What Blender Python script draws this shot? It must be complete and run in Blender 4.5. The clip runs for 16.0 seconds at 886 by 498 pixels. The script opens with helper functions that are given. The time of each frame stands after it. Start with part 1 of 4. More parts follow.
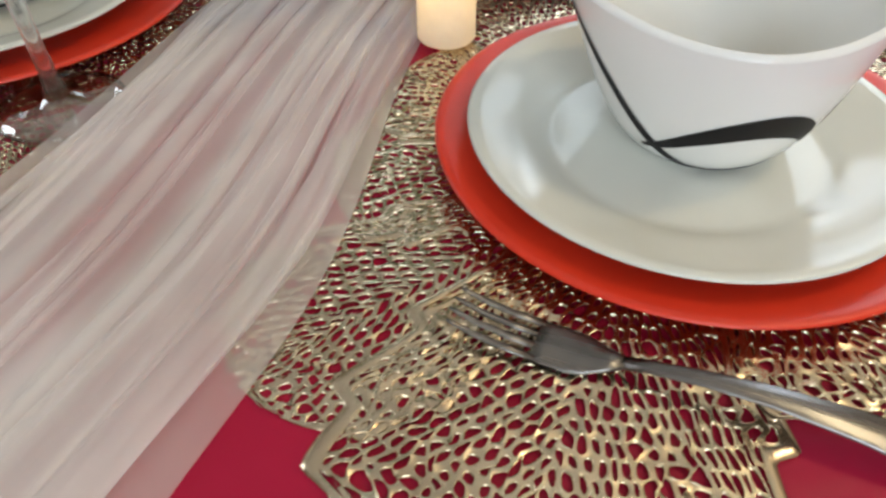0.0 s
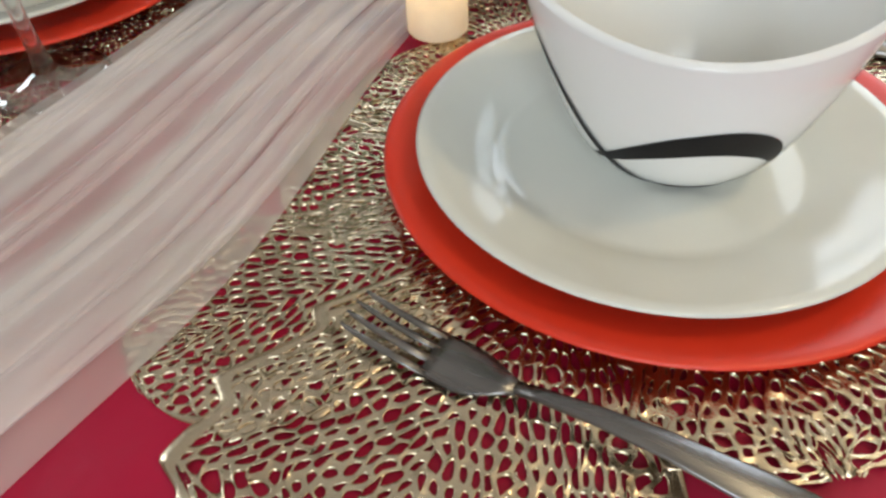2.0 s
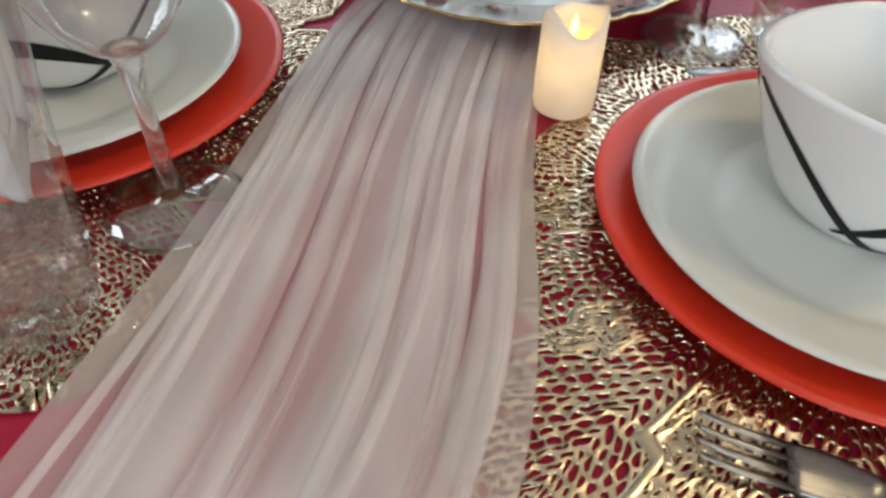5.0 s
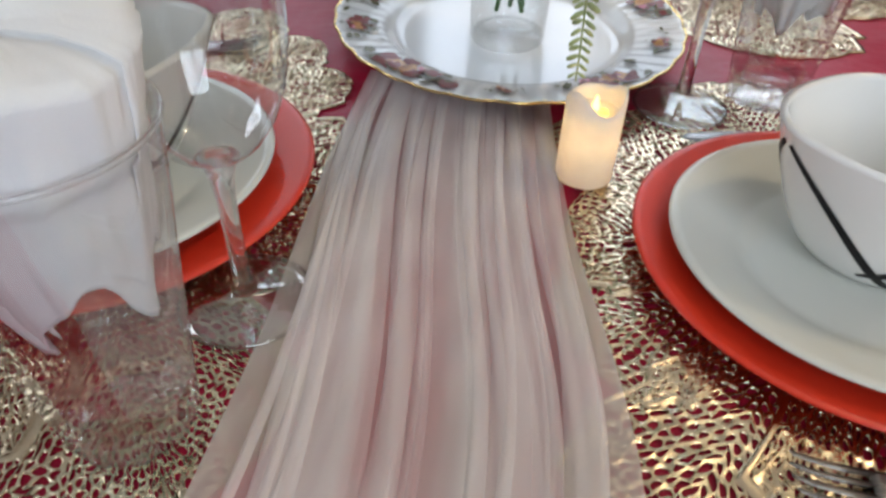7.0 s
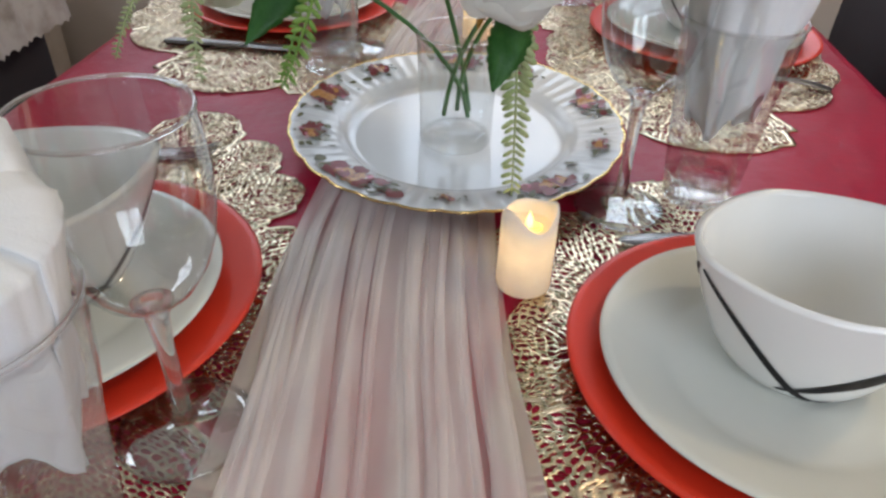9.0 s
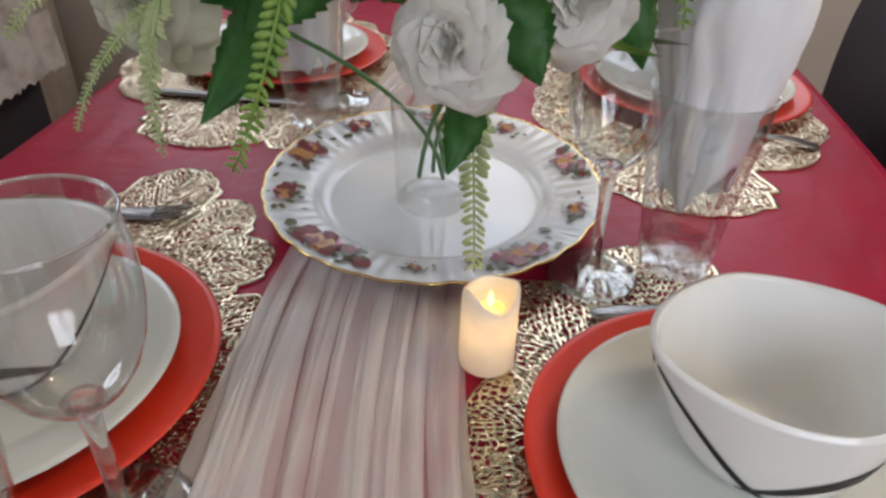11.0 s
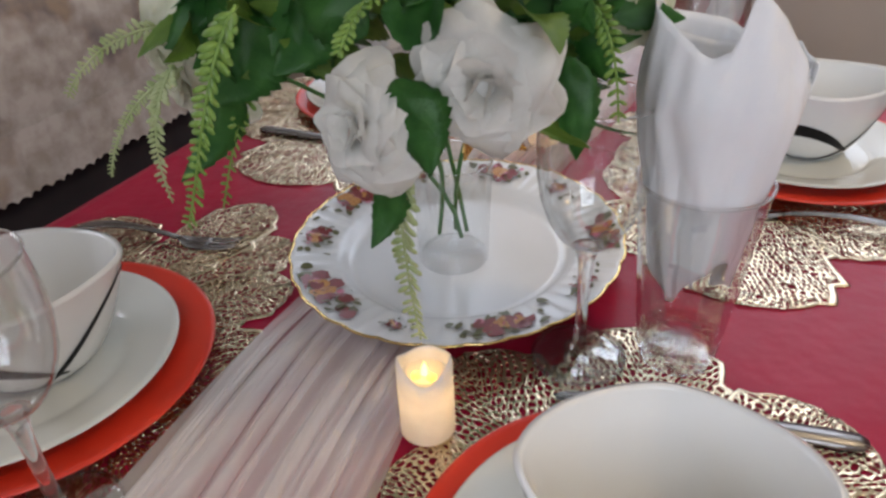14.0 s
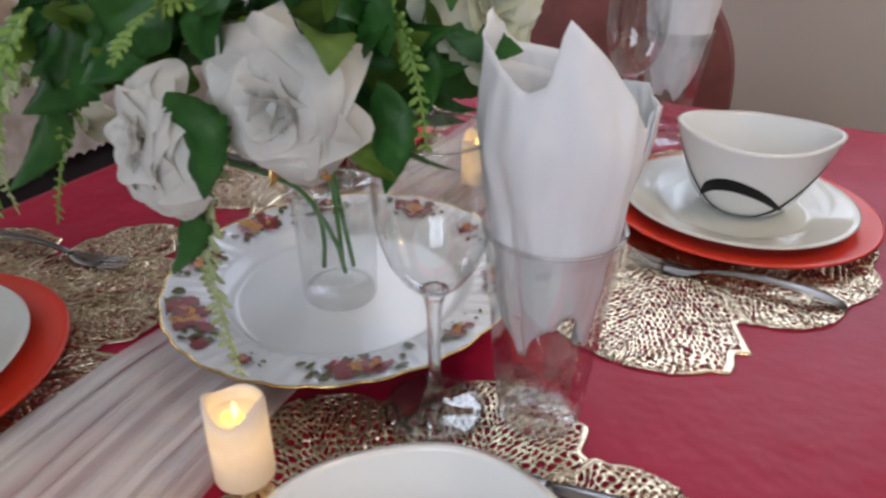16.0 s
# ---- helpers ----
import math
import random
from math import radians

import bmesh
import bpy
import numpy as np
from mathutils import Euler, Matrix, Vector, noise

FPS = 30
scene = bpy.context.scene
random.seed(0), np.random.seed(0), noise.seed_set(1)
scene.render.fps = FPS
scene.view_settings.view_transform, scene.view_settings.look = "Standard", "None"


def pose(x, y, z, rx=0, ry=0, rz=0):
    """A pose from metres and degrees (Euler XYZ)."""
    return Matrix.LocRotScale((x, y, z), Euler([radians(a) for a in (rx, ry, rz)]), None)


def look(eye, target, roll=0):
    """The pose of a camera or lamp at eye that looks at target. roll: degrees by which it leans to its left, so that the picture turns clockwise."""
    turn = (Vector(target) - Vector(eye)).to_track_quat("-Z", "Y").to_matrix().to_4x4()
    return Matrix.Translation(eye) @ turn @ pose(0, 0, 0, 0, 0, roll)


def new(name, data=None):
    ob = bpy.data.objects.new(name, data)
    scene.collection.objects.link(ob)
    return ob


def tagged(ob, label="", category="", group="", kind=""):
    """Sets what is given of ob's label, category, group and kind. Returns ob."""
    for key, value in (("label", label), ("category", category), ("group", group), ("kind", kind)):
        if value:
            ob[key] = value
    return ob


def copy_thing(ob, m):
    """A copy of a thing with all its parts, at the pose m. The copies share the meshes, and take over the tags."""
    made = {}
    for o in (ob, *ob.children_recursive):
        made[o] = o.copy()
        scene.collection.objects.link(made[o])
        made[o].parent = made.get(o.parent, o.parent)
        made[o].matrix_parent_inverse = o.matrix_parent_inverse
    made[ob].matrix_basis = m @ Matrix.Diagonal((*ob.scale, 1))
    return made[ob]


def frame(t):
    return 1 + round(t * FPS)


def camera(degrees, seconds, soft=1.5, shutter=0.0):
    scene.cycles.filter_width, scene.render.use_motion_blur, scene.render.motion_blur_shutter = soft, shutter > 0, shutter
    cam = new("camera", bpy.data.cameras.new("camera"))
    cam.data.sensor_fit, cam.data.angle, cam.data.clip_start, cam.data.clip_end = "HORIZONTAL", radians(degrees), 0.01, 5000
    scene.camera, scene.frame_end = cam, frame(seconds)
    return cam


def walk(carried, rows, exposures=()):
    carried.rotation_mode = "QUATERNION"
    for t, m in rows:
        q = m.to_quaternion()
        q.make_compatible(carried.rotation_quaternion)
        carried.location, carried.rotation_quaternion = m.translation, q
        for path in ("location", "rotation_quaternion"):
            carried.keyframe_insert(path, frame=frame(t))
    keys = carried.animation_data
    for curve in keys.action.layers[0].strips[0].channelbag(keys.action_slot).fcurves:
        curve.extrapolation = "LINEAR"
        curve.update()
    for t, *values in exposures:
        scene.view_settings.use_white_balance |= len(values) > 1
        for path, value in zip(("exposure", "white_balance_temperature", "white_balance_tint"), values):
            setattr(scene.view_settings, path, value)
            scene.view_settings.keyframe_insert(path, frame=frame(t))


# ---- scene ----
# ---- camera ----
cam = camera(64.3, 16.0, soft=2.65, shutter=0.5)
ROWS = [
    (0.0, (0.1879, 0.0296, 1.0056), (-0.0531, 0.6893, 0.2938), -0.17),
    (0.5, (0.2103, 0.0461, 1.0026), (-0.0631, 0.6981, 0.2954), -1.09),
    (1.0, (0.2287, 0.0592, 1.0017), (-0.0842, 0.693, 0.2943), -2.36),
    (1.5, (0.2443, 0.0702, 0.9988), (-0.0868, 0.6868, 0.2845), -2.66),
    (2.0, (0.2546, 0.0749, 0.9953), (-0.0993, 0.6783, 0.2807), -2.86),
    (2.5, (0.2548, 0.0703, 0.9909), (-0.1221, 0.6577, 0.2747), -2.99),
    (3.0, (0.2397, 0.0761, 0.9909), (-0.1059, 0.6845, 0.2765), -2.18),
    (3.5, (0.1773, 0.0725, 1.0017), (-0.1167, 0.7063, 0.2862), -1.08),
    (4.0, (0.13, 0.0654, 1.0147), (-0.1263, 0.7158, 0.2996), 0.28),
    (6.5, (-0.0141, 0.0238, 1.0301), (-0.0919, 0.7595, 0.3573), 1.72),
    (7.0, (-0.0206, 0.0223, 1.045), (-0.0997, 0.7806, 0.3979), 2.2),
    (7.5, (-0.0154, 0.0236, 1.0588), (-0.0977, 0.8041, 0.4391), 1.38),
    (8.0, (-0.0047, 0.0241, 1.0747), (-0.0894, 0.8113, 0.4638), 0.89),
    (8.5, (-0.0002, 0.0311, 1.0881), (-0.0726, 0.8348, 0.4975), 1.49),
    (9.0, (0.0051, 0.0385, 1.0893), (-0.0565, 0.8451, 0.5015), 1.88),
    (11.5, (0.0508, 0.0789, 1.1281), (-0.049, 0.9123, 0.5846), 1.63),
    (12.0, (0.0654, 0.085, 1.1387), (-0.0656, 0.924, 0.6105), 1.44),
    (12.5, (0.0831, 0.0898, 1.1437), (-0.0944, 0.9173, 0.611), 1.23),
    (13.0, (0.1219, 0.1046, 1.1479), (-0.1168, 0.9078, 0.6021), -0.74),
    (13.5, (0.1679, 0.1174, 1.1506), (-0.1152, 0.9055, 0.604), -1.2),
    (14.0, (0.2052, 0.1235, 1.1515), (-0.145, 0.8934, 0.6182), -2.54),
    (14.5, (0.2385, 0.1321, 1.1493), (-0.1308, 0.9041, 0.632), -1.85),
    (15.0, (0.2682, 0.1469, 1.1414), (-0.1243, 0.9123, 0.6315), -1.46),
    (15.5, (0.2911, 0.1697, 1.1375), (-0.1018, 0.9526, 0.655), -1.49),
    (16.0, (0.3128, 0.2067, 1.1305), (-0.0802, 0.9873, 0.6444), 0.3),
]
EXPO = [(0.0, -0.27, 6700, 11), (4.2, -0.33, 6650, 12), (6.5, -0.42, 6450, 14), (9.0, -0.45, 6450, 15), (12.0, -0.54, 6750, 19), (16.0, -0.56, 6400, 20)]

walk(cam, [(t, look(eye, aim, roll)) for t, eye, aim, roll in ROWS], exposures=EXPO)

TOP = 0.752            # upper side of the tablecloth

# ---- world and lights ----
world = bpy.data.worlds.new("world")
scene.world = world
world.use_nodes = True
wn = world.node_tree.nodes
sky = wn.new("ShaderNodeTexSky")
sky.sky_type, sky.sun_disc = "NISHITA", False
sky.sun_elevation, sky.sun_rotation = radians(42), radians(120)
wn["Background"].inputs[1].default_value = 0.12
world.node_tree.links.new(sky.outputs[0], wn["Background"].inputs[0])


def window_light(name, eye, target, w, h, power, colour):
    la = bpy.data.lights.new(name, "AREA")
    la.shape, la.size, la.size_y, la.energy, la.color = "RECTANGLE", w, h, power, colour
    ob = new(name, la)
    ob.matrix_world = look(eye, target)
    return ob


window_light("far_window_daylight", (0.35, 2.42, 1.75), (0.3, 0.4, 0.9), 1.3, 0.95, 27, (0.76, 0.88, 1.0))
window_light("corner_window_daylight", (-0.98, 2.42, 1.75), (-0.3, 0.4, 0.9), 0.72, 0.95, 16, (0.76, 0.88, 1.0))
# The left window is unseen and added; its power lifts the left settings.
window_light("left_window_fill", (-2.52, 0.2, 1.85), (-0.1, 0.35, 0.8), 0.95, 0.95, 30, (0.82, 0.91, 1.0))
window_light("near_window_daylight", (0.95, -1.56, 1.65), (-0.15, 0.3, 0.85), 1.4, 1.1, 48, (0.80, 0.91, 1.0))
bulb = bpy.data.lights.new("ceiling_lamp_light", "POINT")
bulb.energy, bulb.color, bulb.shadow_soft_size = 28, (1.0, 0.82, 0.52), 0.06
new("ceiling_lamp_light", bulb).location = (1.08, 0.76, 2.32)

# ---- materials ----


def shader(name):
    m = bpy.data.materials.new(name)
    m.use_nodes = True
    return m, m.node_tree.nodes, m.node_tree.links, m.node_tree.nodes["Principled BSDF"]


def mapped(nodes, links, scale=(1, 1, 1)):
    co, mp = nodes.new("ShaderNodeTexCoord"), nodes.new("ShaderNodeMapping")
    mp.inputs["Scale"].default_value = scale
    links.new(co.outputs["Object"], mp.inputs[0])
    return mp.outputs[0]


def noise_tex(nodes, links, vec, scale, detail=4.0, rough=0.55):
    n = nodes.new("ShaderNodeTexNoise")
    n.inputs["Scale"].default_value, n.inputs["Detail"].default_value, n.inputs["Roughness"].default_value = scale, detail, rough
    links.new(vec, n.inputs["Vector"])
    return n.outputs["Fac"]


def ramp(nodes, links, fac, stops):
    r = nodes.new("ShaderNodeValToRGB")
    el = r.color_ramp.elements
    while len(el) < len(stops):
        el.new(0.5)
    for e, (p, c) in zip(el, stops):
        e.position, e.color = p, (*c, 1) if len(c) == 3 else c
    links.new(fac, r.inputs[0])
    return r.outputs[0]


def plain(name, a, b, rough=0.4, metal=0.0, scale=30.0, fine=400.0, bump=0.05, stretch=(1, 1, 1), rough_var=0.1, coat=0.0, dist=0.001):
    """Two colours mixed by broad noise, roughness that varies, and a fine relief."""
    m, nodes, links, p = shader(name)
    v = mapped(nodes, links, stretch)
    broad, grain = noise_tex(nodes, links, v, scale), noise_tex(nodes, links, v, fine, 3.0)
    links.new(ramp(nodes, links, broad, [(0.3, a), (0.7, b)]), p.inputs["Base Color"])
    rr = nodes.new("ShaderNodeMapRange")
    rr.inputs["To Min"].default_value, rr.inputs["To Max"].default_value = max(rough - rough_var, 0.02), min(rough + rough_var, 1)
    links.new(broad, rr.inputs["Value"])
    links.new(rr.outputs[0], p.inputs["Roughness"])
    p.inputs["Metallic"].default_value = metal
    p.inputs["Coat Weight"].default_value = coat
    if bump:
        bp = nodes.new("ShaderNodeBump")
        bp.inputs["Strength"].default_value, bp.inputs["Distance"].default_value = bump, dist
        links.new(grain, bp.inputs["Height"])
        links.new(bp.outputs[0], p.inputs["Normal"])
    return m


def satin_red():
    m, nodes, links, p = shader("crimson_satin")
    v = mapped(nodes, links)
    broad = noise_tex(nodes, links, v, 5.0)
    links.new(ramp(nodes, links, broad, [(0.3, (0.31, 0.006, 0.030)), (0.7, (0.39, 0.009, 0.042))]), p.inputs["Base Color"])
    p.inputs["Roughness"].default_value = 0.38
    p.inputs["Specular IOR Level"].default_value = 0.20
    p.inputs["Sheen Weight"].default_value = 0.03
    p.inputs["Sheen Roughness"].default_value = 0.4
    p.inputs["Sheen Tint"].default_value = (1.0, 0.55, 0.75, 1)
    weave = noise_tex(nodes, links, mapped(nodes, links, (1, 6, 1)), 700.0, 2.0)
    crease = noise_tex(nodes, links, v, 14.0, 3.0)
    b1, b2 = nodes.new("ShaderNodeBump"), nodes.new("ShaderNodeBump")
    b1.inputs["Strength"].default_value, b1.inputs["Distance"].default_value = 0.12, 0.0006
    b2.inputs["Strength"].default_value, b2.inputs["Distance"].default_value = 0.6, 0.006
    links.new(weave, b1.inputs["Height"])
    links.new(crease, b2.inputs["Height"])
    links.new(b1.outputs[0], b2.inputs["Normal"])
    links.new(b2.outputs[0], p.inputs["Normal"])
    return m


def tulle_net(name, low, high, colour):
    """Fine net: an open weave that lets part of the light through, denser in streaks along the cloth."""
    m, nodes, links, p = shader(name)
    streak = noise_tex(nodes, links, mapped(nodes, links, (1, 0.22, 0.4)), 24.0, 2.0)
    patch = noise_tex(nodes, links, mapped(nodes, links, (1, 0.35, 1)), 14.0, 2.0)
    mx = nodes.new("ShaderNodeMath")
    mx.operation = "ADD"
    links.new(streak, mx.inputs[0])
    links.new(patch, mx.inputs[1])
    mr = nodes.new("ShaderNodeMapRange")
    mr.inputs["From Min"].default_value, mr.inputs["From Max"].default_value = 0.7, 1.3
    mr.inputs["To Min"].default_value, mr.inputs["To Max"].default_value = low, high
    links.new(mx.outputs[0], mr.inputs["Value"])
    p.inputs["Base Color"].default_value = (*colour, 1)
    p.inputs["Roughness"].default_value = 0.75
    p.inputs["Sheen Weight"].default_value = 0.3
    tr, tl, m1, m2 = nodes.new("ShaderNodeBsdfTransparent"), nodes.new("ShaderNodeBsdfTranslucent"), nodes.new("ShaderNodeMixShader"), nodes.new("ShaderNodeMixShader")
    tl.inputs[0].default_value = (*colour, 1)
    m1.inputs[0].default_value = 0.3
    links.new(p.outputs[0], m1.inputs[1])
    links.new(tl.outputs[0], m1.inputs[2])
    links.new(mr.outputs[0], m2.inputs[0])
    links.new(tr.outputs[0], m2.inputs[1])
    links.new(m1.outputs[0], m2.inputs[2])
    links.new(m2.outputs[0], nodes["Material Output"].inputs[0])
    return m


def clear_glass(name, share):
    """Glass; in thin blown walls part of the light goes straight through."""
    m, nodes, links, p = shader(name)
    p.inputs["Base Color"].default_value = (0.98, 0.99, 0.99, 1)
    p.inputs["Transmission Weight"].default_value = 1.0
    p.inputs["IOR"].default_value = 1.45
    p.inputs["Roughness"].default_value = 0.0
    tr, mx = nodes.new("ShaderNodeBsdfTransparent"), nodes.new("ShaderNodeMixShader")
    mx.inputs[0].default_value = share
    links.new(tr.outputs[0], mx.inputs[1])
    links.new(p.outputs[0], mx.inputs[2])
    links.new(mx.outputs[0], nodes["Material Output"].inputs[0])
    return m


def blown_glass(name, low):
    """Very thin walls of stemware: clear, with gloss that grows towards the edges."""
    m, nodes, links, p = shader(name)
    tr, gl, mx, lw = nodes.new("ShaderNodeBsdfTransparent"), nodes.new("ShaderNodeBsdfGlossy"), nodes.new("ShaderNodeMixShader"), nodes.new("ShaderNodeLayerWeight")
    smear = ramp(nodes, links, noise_tex(nodes, links, mapped(nodes, links), 30.0, 3.0), [(0.3, (0.90, 0.92, 0.92)), (0.7, (0.97, 0.98, 0.98))])
    links.new(smear, tr.inputs[0])
    gl.inputs["Roughness"].default_value = 0.02
    lw.inputs[0].default_value = 0.5
    gloss = ramp(nodes, links, lw.outputs[1], [(0.0, (low, low, low)), (0.55, (1.9 * low, 1.9 * low, 1.9 * low)), (0.8, (0.45, 0.45, 0.45)), (1.0, (0.95, 0.95, 0.95))])
    links.new(gloss, mx.inputs[0])
    links.new(tr.outputs[0], mx.inputs[1])
    links.new(gl.outputs[0], mx.inputs[2])
    links.new(mx.outputs[0], nodes["Material Output"].inputs[0])
    return m


def wax():
    """Thin wax wall that glows when lit from within."""
    m, nodes, links, p = shader("candle_wax")
    n = noise_tex(nodes, links, mapped(nodes, links), 60.0)
    col = ramp(nodes, links, n, [(0.3, (0.80, 0.77, 0.74)), (0.7, (0.87, 0.85, 0.82))])
    links.new(col, p.inputs["Base Color"])
    p.inputs["Roughness"].default_value = 0.5
    tl, mx = nodes.new("ShaderNodeBsdfTranslucent"), nodes.new("ShaderNodeMixShader")
    links.new(col, tl.inputs[0])
    mx.inputs[0].default_value = 0.50
    links.new(p.outputs[0], mx.inputs[1])
    links.new(tl.outputs[0], mx.inputs[2])
    links.new(mx.outputs[0], nodes["Material Output"].inputs[0])
    return m


def glow(name, colour, strength):
    m, nodes, links, p = shader(name)
    p.inputs["Base Color"].default_value = (*colour, 1)
    p.inputs["Emission Color"].default_value = (*colour, 1)
    p.inputs["Emission Strength"].default_value = strength
    return m


def floral_cloth():
    m, nodes, links, p = shader("floral_slipcover")
    v = mapped(nodes, links)
    big, fine = noise_tex(nodes, links, v, 9.0, 3.0), noise_tex(nodes, links, v, 26.0, 4.0)
    base = ramp(nodes, links, fine, [(0.35, (0.28, 0.24, 0.20)), (0.6, (0.42, 0.38, 0.34))])
    flower = ramp(nodes, links, fine, [(0.35, (0.12, 0.095, 0.10)), (0.65, (0.24, 0.17, 0.11))])
    k = ramp(nodes, links, big, [(0.50, (0, 0, 0)), (0.62, (0.9, 0.9, 0.9))])
    mx = nodes.new("ShaderNodeMix")
    mx.data_type = "RGBA"
    links.new(k, mx.inputs[0])
    links.new(base, mx.inputs[6])
    links.new(flower, mx.inputs[7])
    links.new(mx.outputs[2], p.inputs["Base Color"])
    p.inputs["Roughness"].default_value = 0.85
    bp = nodes.new("ShaderNodeBump")
    bp.inputs["Strength"].default_value, bp.inputs["Distance"].default_value = 0.3, 0.01
    links.new(big, bp.inputs["Height"])
    links.new(bp.outputs[0], p.inputs["Normal"])
    return m


def see_through(m, share):
    """Lets part of the light pass through thin paper or silk."""
    nodes, links = m.node_tree.nodes, m.node_tree.links
    p = nodes["Principled BSDF"]
    tl, mx = nodes.new("ShaderNodeBsdfTranslucent"), nodes.new("ShaderNodeMixShader")
    links.new(p.inputs["Base Color"].links[0].from_socket, tl.inputs[0])
    mx.inputs[0].default_value = share
    links.new(p.outputs[0], mx.inputs[1])
    links.new(tl.outputs[0], mx.inputs[2])
    links.new(mx.outputs[0], nodes["Material Output"].inputs[0])
    return m


SATIN = satin_red()
TULLE = tulle_net("ivory_tulle", 0.31, 0.45, (0.88, 0.82, 0.77))
TULLEFOLD = tulle_net("ivory_tulle_fold", 0.30, 0.62, (0.89, 0.84, 0.80))
GLASS = clear_glass("clear_glass", 0.75)
BASE_GLASS = clear_glass("moulded_glass", 0.42)
VASE_GLASS = clear_glass("vase_foot_glass", 0.30)
BLOWN = blown_glass("blown_glass", 0.12)
PRESSED = blown_glass("pressed_glass", 0.15)
WAX = wax()
FLAME = glow("flame_led", (1.0, 0.70, 0.22), 4.0)
BULB = glow("warm_led_glow", (1.0, 0.62, 0.05), 6.0)
GOLD = plain("gold_vinyl_mat", (0.55, 0.44, 0.30), (0.71, 0.61, 0.45), 0.22, 1.0, 25.0, 900.0, 0.15, rough_var=0.08)
RED = plain("orange_red_plastic", (0.62, 0.030, 0.010), (0.68, 0.040, 0.014), 0.36, 0.0, 9.0, 600.0, 0.03, rough_var=0.06)
CHINA = plain("white_glazed_ceramic", (0.62, 0.63, 0.57), (0.66, 0.67, 0.61), 0.09, 0.0, 10.0, 500.0, 0.015, rough_var=0.03)
BOWLCHINA = plain("white_bowl_glaze", (0.75, 0.755, 0.725), (0.78, 0.785, 0.76), 0.14, 0.0, 10.0, 500.0, 0.015, rough_var=0.04)
CHINA.node_tree.nodes["Principled BSDF"].inputs["Specular IOR Level"].default_value = 0.32
BLACK = plain("black_glaze_stroke", (0.006, 0.006, 0.007), (0.015, 0.013, 0.013), 0.5, 0.0, 60.0, 900.0, 0.03)
BLACK.node_tree.nodes["Principled BSDF"].inputs["Specular IOR Level"].default_value = 0.2
BONE = plain("bone_china", (0.70, 0.71, 0.70), (0.75, 0.76, 0.75), 0.12, 0.0, 8.0, 300.0, 0.02, rough_var=0.04)
BONE.node_tree.nodes["Principled BSDF"].inputs["Specular IOR Level"].default_value = 0.3
GILT = plain("gilt_rim", (0.75, 0.52, 0.20), (0.85, 0.63, 0.28), 0.22, 1.0, 50.0, 600.0, 0.1)
STEEL = plain("brushed_steel", (0.17, 0.165, 0.16), (0.26, 0.25, 0.24), 0.27, 1.0, 40.0, 900.0, 0.10, stretch=(0.2, 3, 1), rough_var=0.08)
LINEN = see_through(plain("white_paper_napkin", (0.87, 0.89, 0.90), (0.92, 0.93, 0.93), 0.8, 0.0, 25.0, 900.0, 0.35, rough_var=0.08), 0.22)
PETAL = see_through(plain("white_silk_petal", (0.66, 0.65, 0.59), (0.80, 0.80, 0.75), 0.7, 0.0, 40.0, 700.0, 0.3), 0.35)
PETALC = see_through(plain("cream_green_petal", (0.56, 0.59, 0.40), (0.76, 0.75, 0.64), 0.7, 0.0, 40.0, 700.0, 0.3), 0.40)
LEAF = plain("dark_green_leaf", (0.022, 0.120, 0.020), (0.060, 0.215, 0.040), 0.45, 0.0, 60.0, 500.0, 0.4)
FERN = plain("yellow_green_fern", (0.11, 0.22, 0.03), (0.20, 0.33, 0.06), 0.55, 0.0, 60.0, 600.0, 0.3)
PALEFERN = plain("pale_green_fern", (0.24, 0.32, 0.11), (0.42, 0.46, 0.24), 0.6, 0.0, 60.0, 600.0, 0.3)
STEMGREEN = plain("stem_green", (0.05, 0.16, 0.03), (0.08, 0.22, 0.05), 0.5, 0.0, 90.0, 500.0, 0.2)
DKRED = plain("maroon_enamel", (0.15, 0.015, 0.015), (0.24, 0.03, 0.03), 0.35, scale=300.0)
ORANGE = plain("orange_enamel", (0.42, 0.15, 0.04), (0.58, 0.32, 0.10), 0.35, scale=300.0)
PINK = plain("pink_enamel", (0.55, 0.12, 0.20), (0.65, 0.30, 0.36), 0.35, scale=300.0)
OLIVE = plain("olive_enamel", (0.07, 0.075, 0.025), (0.15, 0.14, 0.06), 0.35, scale=300.0)
WALL = plain("beige_wall_paint", (0.50, 0.44, 0.39), (0.55, 0.49, 0.43), 0.8, 0.0, 3.0, 120.0, 0.2)
CEIL = plain("white_ceiling_paint", (0.74, 0.73, 0.70), (0.78, 0.77, 0.74), 0.9, 0.0, 2.0, 120.0, 0.1)
FLOOR = plain("brown_floor", (0.10, 0.065, 0.045), (0.16, 0.105, 0.07), 0.5, 0.0, 4.0, 90.0, 0.2)
WOOD = plain("dark_walnut", (0.045, 0.022, 0.014), (0.09, 0.045, 0.026), 0.4, 0.0, 14.0, 160.0, 0.25, stretch=(6, 1, 6))
MAROON = plain("maroon_chair_cloth", (0.16, 0.050, 0.045), (0.22, 0.075, 0.065), 0.8, 0.0, 20.0, 500.0, 0.4)
SOFA = plain("beige_sofa_cloth", (0.42, 0.36, 0.29), (0.52, 0.46, 0.39), 0.85, 0.0, 12.0, 400.0, 0.4)
DARKCLOTH = plain("dark_brown_upholstery", (0.012, 0.009, 0.010), (0.024, 0.018, 0.018), 0.8, 0.0, 20.0, 500.0, 0.4)
FLORAL = floral_cloth()

# ---- helpers of this scene ----


